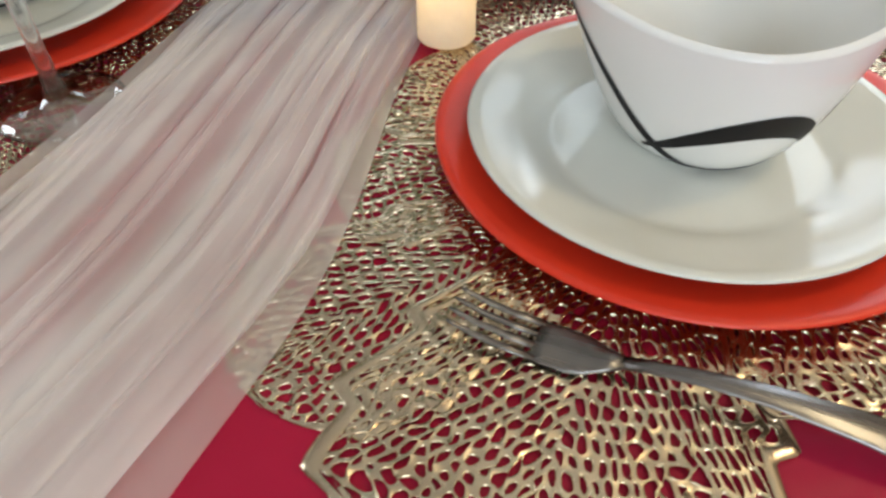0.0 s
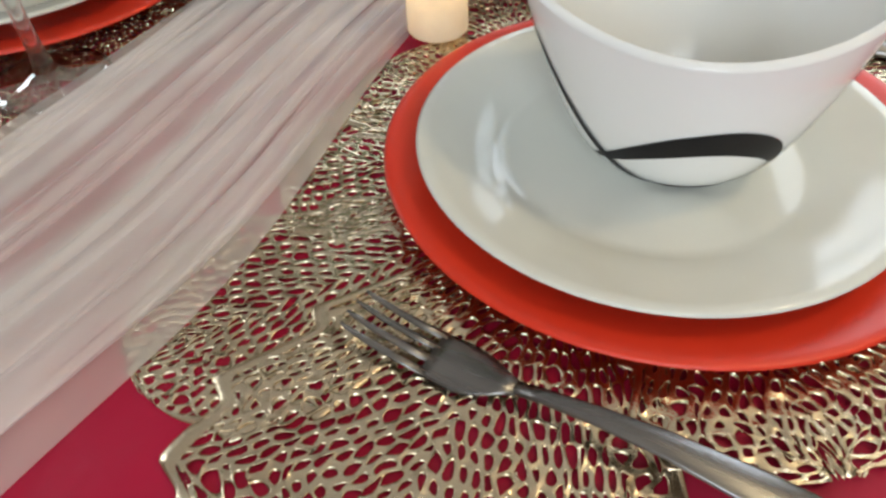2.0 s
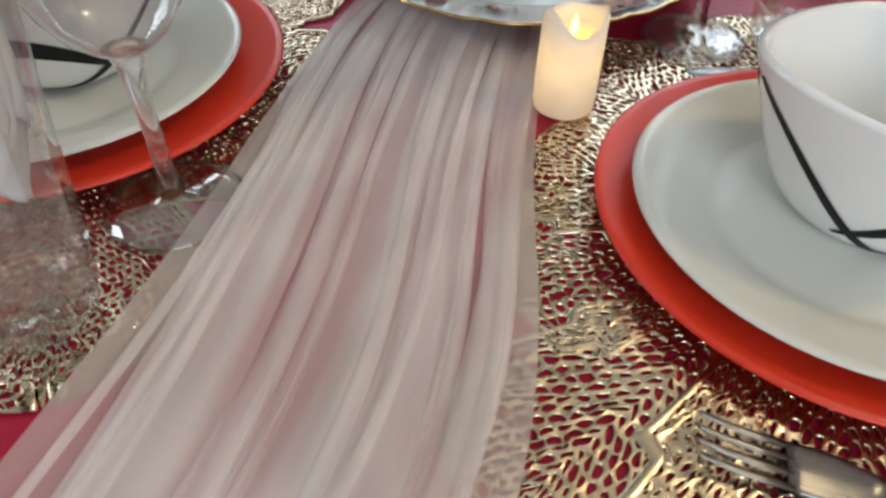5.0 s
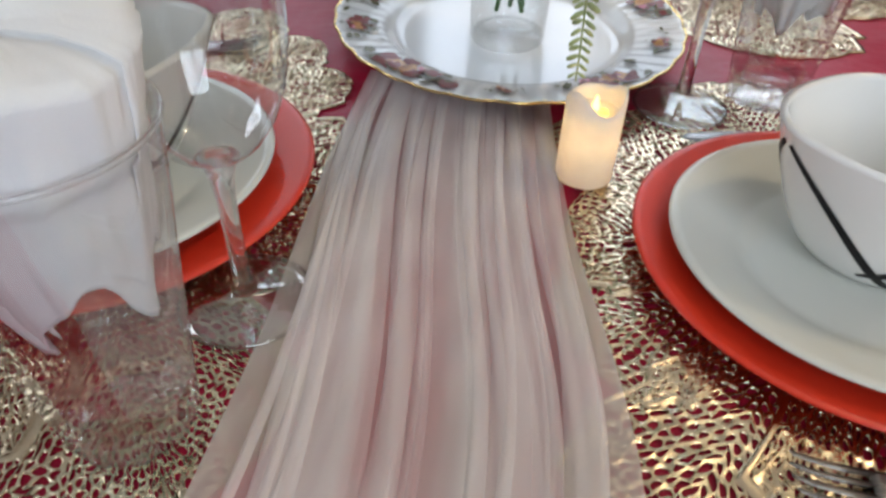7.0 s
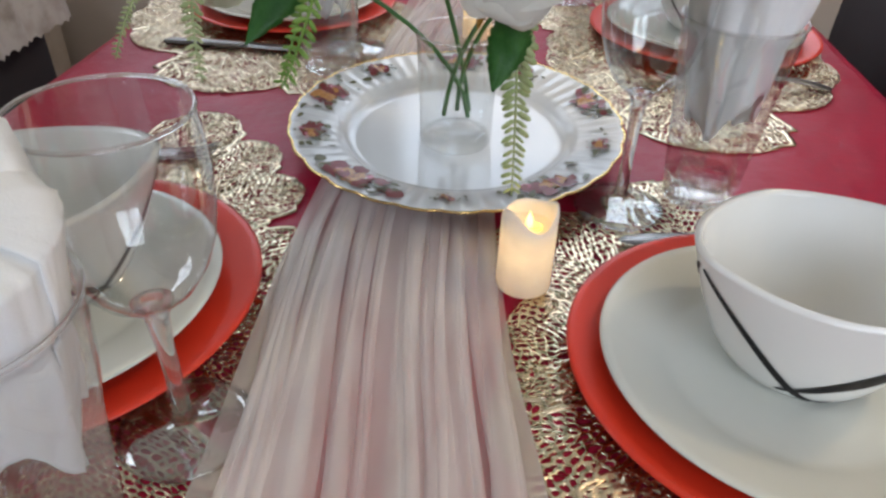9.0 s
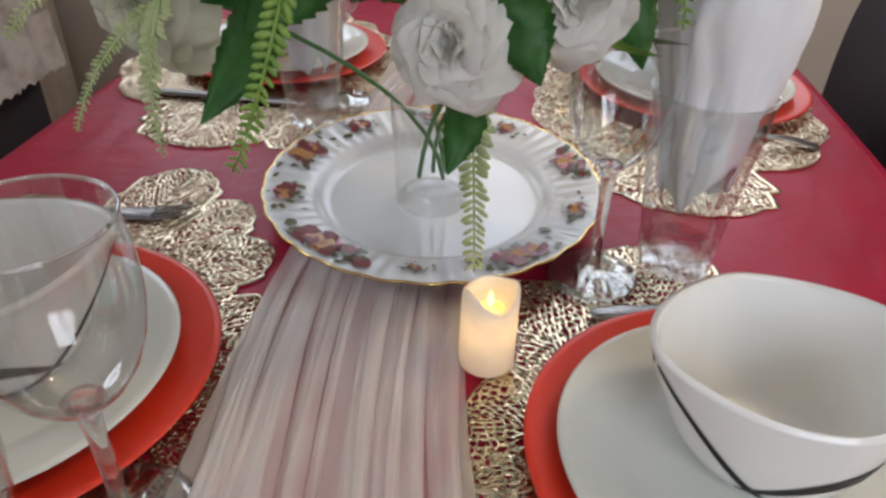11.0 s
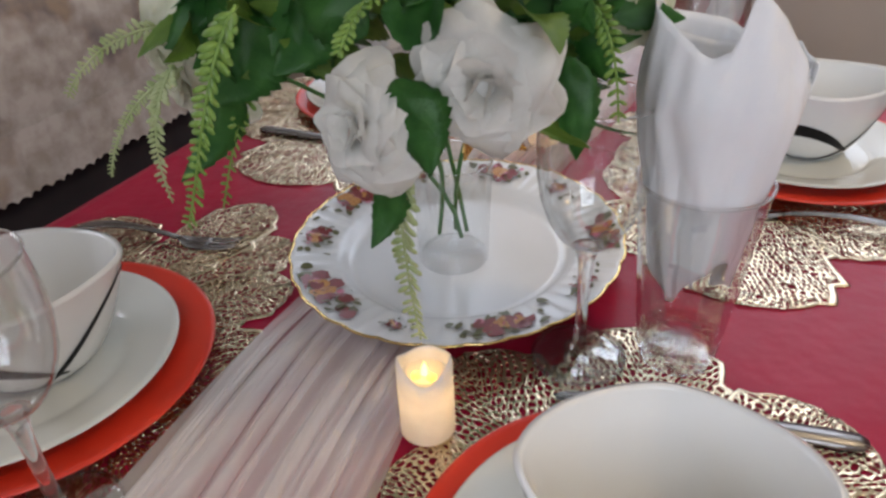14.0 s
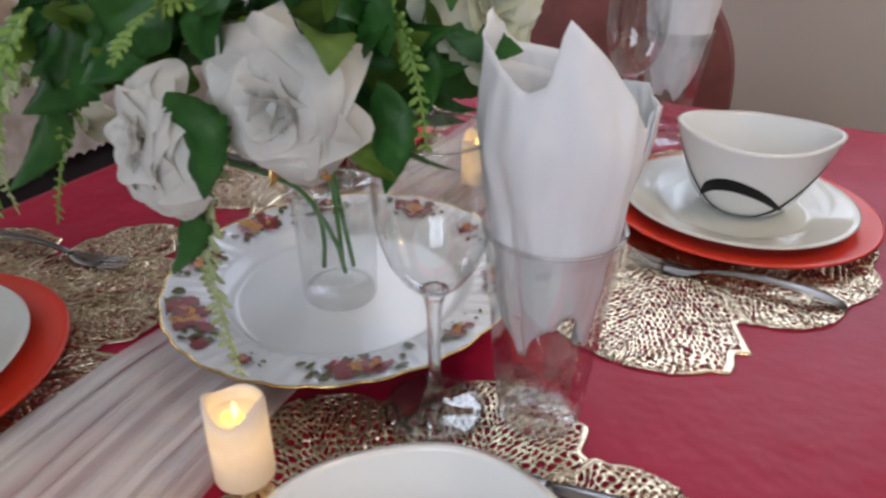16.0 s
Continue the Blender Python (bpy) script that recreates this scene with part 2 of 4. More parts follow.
def mesh_object(name, bm, material, smooth=True):
    me = bpy.data.meshes.new(name)
    bmesh.ops.recalc_face_normals(bm, faces=bm.faces[:]) if len(bm.faces) < 60000 else None
    bm.to_mesh(me)
    bm.free()
    if smooth:
        me.polygons.foreach_set("use_smooth", [True] * len(me.polygons))
    me.materials.append(material)
    return new(name, me)


def part(name, bm, material, parent, label="", smooth=True):
    ob = mesh_object(name, bm, material, smooth)
    ob.parent = parent
    return tagged(ob, label)


def thing(name, label, category, group=""):
    return tagged(new(name), label, category, group)


def structure(name, bm, material, label=""):
    return tagged(mesh_object(name, bm, material, False), label, kind="structure")


def add_box(bm, lo, hi, bevel=0.0):
    c, s = [(a + b) / 2 for a, b in zip(lo, hi)], [b - a for a, b in zip(lo, hi)]
    r = bmesh.ops.create_cube(bm, size=1.0, matrix=Matrix.Translation(c) @ Matrix.Diagonal((*s, 1)))
    if bevel:
        es = list({e for v in r["verts"] for e in v.link_edges})
        bmesh.ops.bevel(bm, geom=es, offset=bevel, segments=3, profile=0.6, affect="EDGES")
    return bm


def box(lo, hi, bevel=0.0):
    return add_box(bmesh.new(), lo, hi, bevel)


def grid_faces(bm, rows, close=False):
    """Quads between equal rows of vertices."""
    for a, b in zip(rows[:-1], rows[1:]):
        n = len(a)
        for i in range(n if close else n - 1):
            j = (i + 1) % n
            try:
                bm.faces.new((a[i], a[j], b[j], b[i]))
            except ValueError:
                pass


def lathe(profile, n=64, shape=None, bm=None, centre=(0, 0, 0), caps=True):
    """Turns (radius, z) pairs round the z axis; shape(angle, radius, z) may move each point."""
    bm = bm or bmesh.new()
    rows = []
    for r, z in profile:
        ring = []
        for i in range(n):
            a = 2 * math.pi * i / n
            p = shape(a, r, z) if shape else (r * math.cos(a), r * math.sin(a), z)
            ring.append(bm.verts.new((p[0] + centre[0], p[1] + centre[1], p[2] + centre[2])))
        rows.append(ring)
    grid_faces(bm, rows, True)
    for ring, (r, z) in ((rows[0], profile[0]), (rows[-1], profile[-1])):
        if r > 1e-5 and caps:
            bm.faces.new(ring)
    bmesh.ops.remove_doubles(bm, verts=bm.verts[:], dist=1e-6)
    return bm


def add_tube(bm, pts, radii, n=8):
    pts = [Vector(p) for p in pts]
    radii = radii if isinstance(radii, (list, tuple)) else [radii] * len(pts)
    rows, side = [], None
    for i, p in enumerate(pts):
        d = (pts[min(i + 1, len(pts) - 1)] - pts[max(i - 1, 0)]).normalized()
        ref = side if side is not None else (Vector((0, 0, 1)) if abs(d.z) < 0.9 else Vector((1, 0, 0)))
        u = (ref - d * ref.dot(d)).normalized()
        side, w = u, d.cross(u)
        rows.append([bm.verts.new(p + radii[i] * (math.cos(2 * math.pi * k / n) * u + math.sin(2 * math.pi * k / n) * w)) for k in range(n)])
    grid_faces(bm, rows, True)
    bm.faces.new(rows[0])
    bm.faces.new(rows[-1])
    return bm


def bezier(a, b, c, d, n=12):
    a, b, c, d = map(Vector, (a, b, c, d))
    return [a * (1 - t) ** 3 + 3 * b * t * (1 - t) ** 2 + 3 * c * t * t * (1 - t) + d * t ** 3 for t in (i / n for i in range(n + 1))]


def smoothstep(x):
    x = min(max(x, 0.0), 1.0)
    return x * x * (3 - 2 * x)

# ---- room ----
X0, X1, Y0, Y1, ZC = -2.45, 2.1, -1.5, 2.34, 2.6
structure("floor", box((X0 - 0.2, Y0 - 0.2, -0.1), (X1 + 0.2, Y1 + 0.2, 0.0)), FLOOR, "dark brown floor of the dining room")
structure("ceiling", box((X0 - 0.2, Y0 - 0.2, ZC), (X1 + 0.2, Y1 + 0.2, ZC + 0.1)), CEIL, "white painted ceiling")


def wall_with_opening(name, axis, at, thick, lo, hi, o_lo, o_hi, z_lo, z_hi):
    """A wall across one axis with a window opening through it."""
    bm = bmesh.new()
    for a, b, c, d in ((lo, o_lo, 0, ZC), (o_hi, hi, 0, ZC), (o_lo, o_hi, 0, z_lo), (o_lo, o_hi, z_hi, ZC)):
        if axis == "y":
            add_box(bm, (a, at, c), (b, at + thick, d))
        else:
            add_box(bm, (at, a, c), (at + thick, b, d))
    return structure(name, bm, WALL, "plain beige painted wall")


wall_with_opening("wall_north_1", "y", Y1, 0.2, -0.45, X1, -0.35, 1.05, 1.25, 2.25)
wall_with_opening("wall_north_2", "y", Y1, 0.2, X0, -0.45, -1.36, -0.60, 1.25, 2.25)
structure("wall_east", box((X1, Y0 - 0.2, 0), (X1 + 0.2, Y1 + 0.2, ZC)), WALL, "plain beige painted wall")
wall_with_opening("wall_west", "x", X0 - 0.2, 0.2, Y0 - 0.2, Y1 + 0.2, -0.3, 0.7, 1.3, 2.3)
wall_with_opening("wall_south", "y", Y0 - 0.2, 0.2, X0, X1, 0.15, 1.75, 1.0, 2.3)



def window(name, axis, at, lo, hi, z_lo, z_hi, bars):
    """A white frame in the opening, with upright security bars."""
    root = tagged(new(name), "white framed window with upright bars, out of view, daylight outside", kind="structure")

    def slab(a, b, c, d, half=0.02):
        return box((a, at - half, c), (b, at + half, d), 0.003) if axis == "y" else box((at - half, a, c), (at + half, b, d), 0.003)
    for a, b, c, d in ((lo, lo + 0.05, z_lo, z_hi), (hi - 0.05, hi, z_lo, z_hi), (lo + 0.05, hi - 0.05, z_lo, z_lo + 0.05), (lo + 0.05, hi - 0.05, z_hi - 0.05, z_hi), ((lo + hi) / 2 - 0.03, (lo + hi) / 2 + 0.03, z_lo + 0.05, z_hi - 0.05)):
        part("window_frame", slab(a, b, c, d, 0.025), CEIL, root, smooth=False)
    for i in range(bars):
        u = lo + (hi - lo) * (i + 0.5) / bars
        part("window_bar", slab(u - 0.012, u + 0.012, z_lo + 0.05, z_hi - 0.05, 0.01), WOOD, root, smooth=False)


window("window_1", "y", Y1 + 0.03, -0.35, 1.05, 1.25, 2.25, 10)
window("window_4", "y", Y1 + 0.03, -1.36, -0.60, 1.25, 2.25, 6)
window("window_3", "y", Y0 - 0.03, 0.15, 1.75, 1.0, 2.3, 10)
# Added frame round the left fill light, out of view.
window("added_window", "x", X0 - 0.03, -0.3, 0.7, 1.3, 2.3, 8)

lamp = thing("ceiling_lamp", "round opal glass lamp hanging below the white ceiling, lit", "ceiling lamp")
part("rod", add_tube(bmesh.new(), [(0, 0, 0.10), (0, 0, 0.28)], 0.008, 10), STEEL, lamp)
part("shade_ring", lathe([(0.05, 0.085), (0.055, 0.09), (0.055, 0.105), (0.0, 0.11)], 24), STEEL, lamp)
lamp.matrix_world = pose(1.08, 0.76, 2.32)

# ---- table and cloth ----
TX0, TX1, TY0, TY1 = -0.515, 0.468, -0.07, 1.47
table = thing("dining_table", "dark wooden dining table hidden under a crimson tablecloth", "table")
part("tabletop", box((TX0 + 0.006, TY0 + 0.006, 0.715), (TX1 - 0.006, TY1 - 0.006, 0.7485), 0.004), WOOD, table, smooth=False)
for lx in (TX0 + 0.08, TX1 - 0.08):
    for ly in (TY0 + 0.08, TY1 - 0.08):
        part("leg", box((lx - 0.035, ly - 0.035, 0.0), (lx + 0.035, ly + 0.035, 0.715), 0.006), WOOD, table, smooth=False)


def cloth_sheet():
    """The flat top with faint creases, and skirts that fall in soft folds."""
    bm = bmesh.new()
    rows, nx, ny, drop = [], 96, 150, 8
    for j in range(-drop, ny + drop + 1):
        row = []
        for i in range(-drop, nx + drop + 1):
            u, v = min(max(i / nx, 0), 1), min(max(j / ny, 0), 1)
            x, y = TX0 + (TX1 - TX0) * u, TY0 + (TY1 - TY0) * v
            ex, ey = max(-i, i - nx, 0), max(-j, j - ny, 0)
            fall = max(ex, ey)
            z = TOP + 0.0008 * noise.noise((x * 8, y * 8, 0.0)) + 0.0005 * noise.noise((x * 21, y * 15, 4.0))
            if fall:
                wave = 0.012 * math.sin(26 * (y if ex >= ey else x)) * min(fall / drop * 2, 1)
                out = 0.004 + 0.006 * min(fall, 3) + wave * 0.5 + 0.006
                z = TOP - 0.004 - 0.035 * (fall - 0.6)
                if ex:
                    x += (-1 if i < 0 else 1) * out
                if ey:
                    y += (-1 if j < 0 else 1) * out
            row.append(bm.verts.new((x, y, z)))
        rows.append(row)
    grid_faces(bm, rows)
    return bm


tagged(mesh_object("tablecloth", cloth_sheet(), SATIN), "crimson satin tablecloth with faint creases, over the dining table", "tablecloth")


def tulle_x(u, v):
    """Across the runner: bunched where the dish holds it, spread towards the table's end."""
    pull = 1 - smoothstep(v / 0.6)
    left, right = -0.149 - 0.004 * math.sin(9 * v), 0.054 - 0.050 * pull + 0.003 * math.sin(14 * v)
    return left + (right - left) * u


def tulle_base(y_a, y_b, side, seed):
    bm, rows, nu, nv = bmesh.new(), [], 120, 40
    for j in range(nv + 1):
        v = j / nv
        y, rise = y_a + (y_b - y_a) * v, smoothstep((v - 0.02) / 0.15)
        rows.append([bm.verts.new((tulle_x(i / nu, v) + 0.0015 * noise.noise((i * 0.2, v * 6, seed)), y, TOP + 0.0015 + 0.0030 * rise + 0.0010 * rise * math.sin(i * 0.28 + 2 * math.sin(3 * v)))) for i in range(nu + 1)])
    for k, (dy, dz) in enumerate(((0.010, 0.004), (0.014, 0.06), (0.016, 0.14))):
        rows.append([bm.verts.new((v0.co.x * (1 + 0.02 * k), v0.co.y + side * dy, v0.co.z - dz)) for v0 in rows[nv]])
    grid_faces(bm, rows)
    return bm


def tulle_fold(y_a, y_b, side, u0, u1, w0, w1, lift, seed):
    """One fold: cloth raised in a flat arch that runs from the dish to the table's end."""
    bm, rows, nv = bmesh.new(), [], 34
    for j in range(nv + 1):
        v = j / nv
        y, rise = y_a + (y_b - y_a) * v, smoothstep((v - 0.02) / 0.15)
        x = tulle_x(u0 + (u1 - u0) * v, v) + 0.004 * noise.noise((seed * 3.1, v * 3.0, 0.3)) * v
        w = (w0 + (w1 - w0) * v ** 0.8) * (1 + 0.3 * noise.noise((seed * 1.7, v * 4.0, 2.0)))
        x = min(max(x, -0.147 + w / 2), 0.052 - w / 2) if v > 0.3 else x
        h = (0.0012 + 0.0030 * (1 - v) + 0.0012 * noise.noise((seed, v * 5.0, 7.0))) * rise
        z = TOP + 0.0022 + (0.0032 + lift) * rise
        ring = []
        for q in range(14):
            a = math.pi * q / 13
            ring.append(bm.verts.new((x + w * 0.5 * math.cos(a), y, z + max(h, 0.0004) * math.sin(a) * (1 + 0.5 * math.cos(a + seed)))))
        rows.append(ring)
    for dy, dz in ((0.010, 0.004), (0.014, 0.06), (0.016, 0.14)):
        rows.append([bm.verts.new((v0.co.x, v0.co.y + side * dy, v0.co.z - dz)) for v0 in rows[nv]])
    grid_faces(bm, rows)
    return bm


runner = thing("tulle_runner", "gathered ivory tulle runner laid along the crimson tablecloth", "table runner")
for y_a, y_b, side, seed in ((0.60, TY0 - 0.022, -1, 3), (0.80, TY1 + 0.022, 1, 8)):
    part("net_layer", tulle_base(y_a, y_b, side, seed), TULLE, runner)
    rnd = random.Random(seed)
    for k in range(26):
        u0 = (k + 0.5) / 26 + rnd.uniform(-0.03, 0.03)
        u1 = min(max(0.27 + 0.57 * (k + 0.5) / 26 + rnd.uniform(-0.07, 0.07), 0.20), 0.87)
        wide = rnd.uniform(0.018, 0.038) if k % 3 == 0 else rnd.uniform(0.004, 0.010)
        part("net_fold", tulle_fold(y_a, y_b, side, u0, u1, rnd.uniform(0.004, 0.012), wide, 0.0006 * (k % 5), seed + k * 1.37), TULLEFOLD, runner)
    for u0, u1, wide in ((0.10, 0.09, 0.004), (0.20, 0.19, 0.006)):
        part("net_fold", tulle_fold(y_a, y_b, side, u0, u1, 0.008, wide, 0.0004, seed + u0 * 9), TULLEFOLD, runner)

# ---- place mats: leaves cut from gold vinyl with a net of holes ----


def leaf_patch(base, angle, length, width, z0, cell=0.0086):
    """One leaf of the mat: slanting rows of irregular cells, each a raised rim round a hole, inside a solid scalloped edge."""
    bm = bmesh.new()
    ca, sa = math.cos(angle), math.sin(angle)

    def half(u):
        f = (u * 5.0 + 0.3) % 1.0
        step = f ** 1.3 * (1 - smoothstep((f - 0.80) / 0.20))
        return width * (math.sin(math.pi * min(max(u, 0.0) ** 1.25 * 0.85 + 0.11, 1.0)) ** 0.62) * (1 + 0.19 * step) * (1 - 0.72 * max(u, 0.0) ** 8)

    def place(u, v, z, shake=0.0):
        along, across = length * (u + 0.20 * abs(v) * max(math.sin(math.pi * u), 0.0) ** 0.7), half(u) * v
        along *= 1 + 0.060 * u * u * (abs(math.sin(5.5 * v)) - 0.5)
        if shake:
            along += shake * noise.noise((along * 310, across * 310, angle))
            across += shake * noise.noise((along * 290, across * 290, angle + 5))
        return (base[0] + ca * along - sa * across, base[1] + sa * along + ca * across, z)

    nu, nv = max(int(length / cell), 6), 2 * max(int(width / (0.58 * cell)), 4)
    for i in range(nu):
        for j in range(nv):
            off = 0.5 * (j % 2)
            u0, u1 = (i + off) / (nu + 0.5), (i + 1 + off) / (nu + 0.5)
            a, b = -0.95 + 1.9 * j / nv, -0.95 + 1.9 * (j + 1) / nv
            um, vm, dv = (u0 + u1) / 2, (a + b) / 2, 0.17 * (b - a)
            hexa = [(u0, a + dv), (um, a - dv), (u1, a + dv), (u1, b - dv), (um, b + dv), (u0, b - dv)]
            flat = [place(u * 0.985, min(max(v, -0.97), 0.97), 0.0, 0.0034) for u, v in hexa]
            cx, cy = sum(p[0] for p in flat) / 6, sum(p[1] for p in flat) / 6
            outer = []                                  # the cell's outline with a point in the middle of each side
            for q in range(6):
                p, r = flat[q], flat[(q + 1) % 6]
                outer += [p, ((p[0] + r[0]) / 2, (p[1] + r[1]) / 2)]
            # a drop-shaped hole, slanting away from the leaf's middle vein, small or nearly closed here and there
            k = (0.80 if cell < 0.008 else 0.74) + 0.42 * noise.noise((i * 1.7 + angle, j * 2.3, 0.5))
            slant = angle + (0.62 + 0.5 * noise.noise((i * 0.9, j * 0.8, angle))) * (1 if vm > 0 else -1)
            dx, dy = math.cos(slant), math.sin(slant)
            crest = 0.0011 + 0.0004 * noise.noise((i * 2.1, j * 1.3, angle + 3))
            loops = [[bm.verts.new((p[0], p[1], z0 + 0.0007 if q % 2 else z0 + 0.0008)) for q, p in enumerate(outer)]]
            for grow, dz in ((1.26, crest), (1.06, crest - 0.0002), (0.95, 0.0)):
                loop = []
                for q, p in enumerate(outer):
                    rr = min(k * grow, 0.94) * (0.88 if q % 2 == 0 else 1.0)
                    ex, ey = (p[0] - cx) * rr, (p[1] - cy) * rr
                    lo, la = ex * dx + ey * dy, -ex * dy + ey * dx
                    lo, la = lo * 1.05, la * 0.78
                    loop.append(bm.verts.new((cx + lo * dx - la * dy, cy + lo * dy + la * dx, z0 + dz)))
                loops.append(loop)
            grid_faces(bm, loops, True)
    n = 110
    for s in (-1, 1):
        rows = [[bm.verts.new(place(i / n * 0.985, s * f, z0 + dz)) for i in range(n + 1)] for f, dz in ((0.94, 0.0006), (0.965, 0.0011), (1.015, 0.0009), (1.03, 0.0))]
        grid_faces(bm, rows)
    tip = [[bm.verts.new(place(uu, -1 + t / 6, z0 + dz)) for t in range(13)] for uu, dz in ((0.97, 0.0010), (0.988, 0.0014), (1.005, 0.0))]
    grid_faces(bm, tip)
    bmesh.ops.remove_doubles(bm, verts=bm.verts[:], dist=0.0001)
    return bm


LOBES = [(234, 0.258, 0.056), (265, 0.276, 0.084), (311, 0.196, 0.056), (343, 0.190, 0.056), (17, 0.192, 0.056), (62, 0.228, 0.058), (98, 0.258, 0.062), (136, 0.240, 0.062), (170, 0.178, 0.056), (202, 0.188, 0.056)]


def place_mat(kind):
    root = thing("place_mat", "gold openwork vinyl place mat of joined leaves", "place mat", "place mats")
    part("mat_centre", lathe([(0.0, 0.0012), (0.085, 0.0012), (0.088, 0.0)], 40, lambda a, r, z: (r * math.cos(a) * 1.05, r * math.sin(a) * 1.35, z)), GOLD, root)
    lobes = LOBES if kind != "flipped" else [lobe for lobe in LOBES if lobe[0] not in (98, 136)] + [(136, 0.226, 0.040), (117, 0.254, 0.042), (99, 0.288, 0.046)]
    for k, (deg, reach, wide) in enumerate(lobes):
        a = radians(180 - deg if kind == "flipped" else deg)
        start = 0.055
        reach += 0.035 if kind == "flipped" and deg in (170, 202) else 0
        reach -= {311: 0.022, 343: 0.044, 17: 0.015}.get(deg, 0) if kind == "near" else 0
        reach, wide = (0.312, 0.072) if kind == "flipped" and deg == 234 else (reach, wide)
        part("mat_leaf", leaf_patch((start * math.cos(a), start * math.sin(a)), a, reach - start, wide, 0.0005 * (k % 3), 0.0071 if kind == "flipped" else 0.0086), GOLD, root)
    return root


mats = {}
for mx, my, turn, kind in [(0.200, 0.375, 0.0, "near"), (-0.338, 0.425, 0.0, "flipped"), (0.246, 0.985, 0.03, "far"), (-0.340, 1.050, 0.0, "flipped")]:
    m = Matrix.Translation((mx, my, TOP + 0.0008)) @ Matrix.Rotation(turn, 4, "Z")
    if kind in mats:
        copy_thing(mats[kind], m)
    else:
        mats[kind] = place_mat(kind)
        mats[kind].matrix_world = m

# ---- plates and bowls ----
MATZ = TOP + 0.0035


def charger_plate():
    prof = [(0.0, 0.0015), (0.085, 0.0015), (0.09, 0.0), (0.094, 0.0015), (0.11, 0.0055), (0.137, 0.0105), (0.1425, 0.0118), (0.1438, 0.0132), (0.142, 0.0142), (0.138, 0.0136),
            (0.112, 0.0088), (0.096, 0.0052), (0.088, 0.0045), (0.0, 0.0045)]
    return tagged(mesh_object("charger_plate", lathe(prof, 96), RED), "glossy orange-red charger plate on the gold place mat", "charger plate", "charger plates")


def dinner_plate():
    prof = [(0.0, 0.002), (0.066, 0.002), (0.068, 0.0), (0.072, 0.0), (0.075, 0.003), (0.095, 0.0095), (0.115, 0.0155), (0.1205, 0.0172), (0.1218, 0.0185), (0.120, 0.0196),
            (0.114, 0.0182), (0.094, 0.0125), (0.081, 0.0085), (0.0775, 0.0066), (0.072, 0.006), (0.0, 0.0055)]
    return tagged(mesh_object("dinner_plate", lathe(prof, 96), CHINA), "white glazed ceramic dinner plate on the red charger", "dinner plate", "dinner plates")


def bowl_point(a, s, off=0.0):
    """The outer side of the bowl: s runs from foot to rim, the rim is a soft square with two lifted corners."""
    c, d = math.cos(a), math.sin(a)
    p = 1.70
    top_r = ((abs(c) / (0.0855 if c < 0 else 0.0815)) ** p + (abs(d) / (0.0755 if d > 0 else 0.0690)) ** p) ** (-1 / p)
    r = 0.036 + ((top_r - 0.036) * s + (0.081 - 0.036) * (1 - s)) * (s ** 0.68) + off
    lift = c * c
    z = (0.0815 + 0.0065 * lift ** 1.5) * (0.12 * s + 0.88 * s ** 1.3)
    return (r * c, r * d, z + off * -0.3)


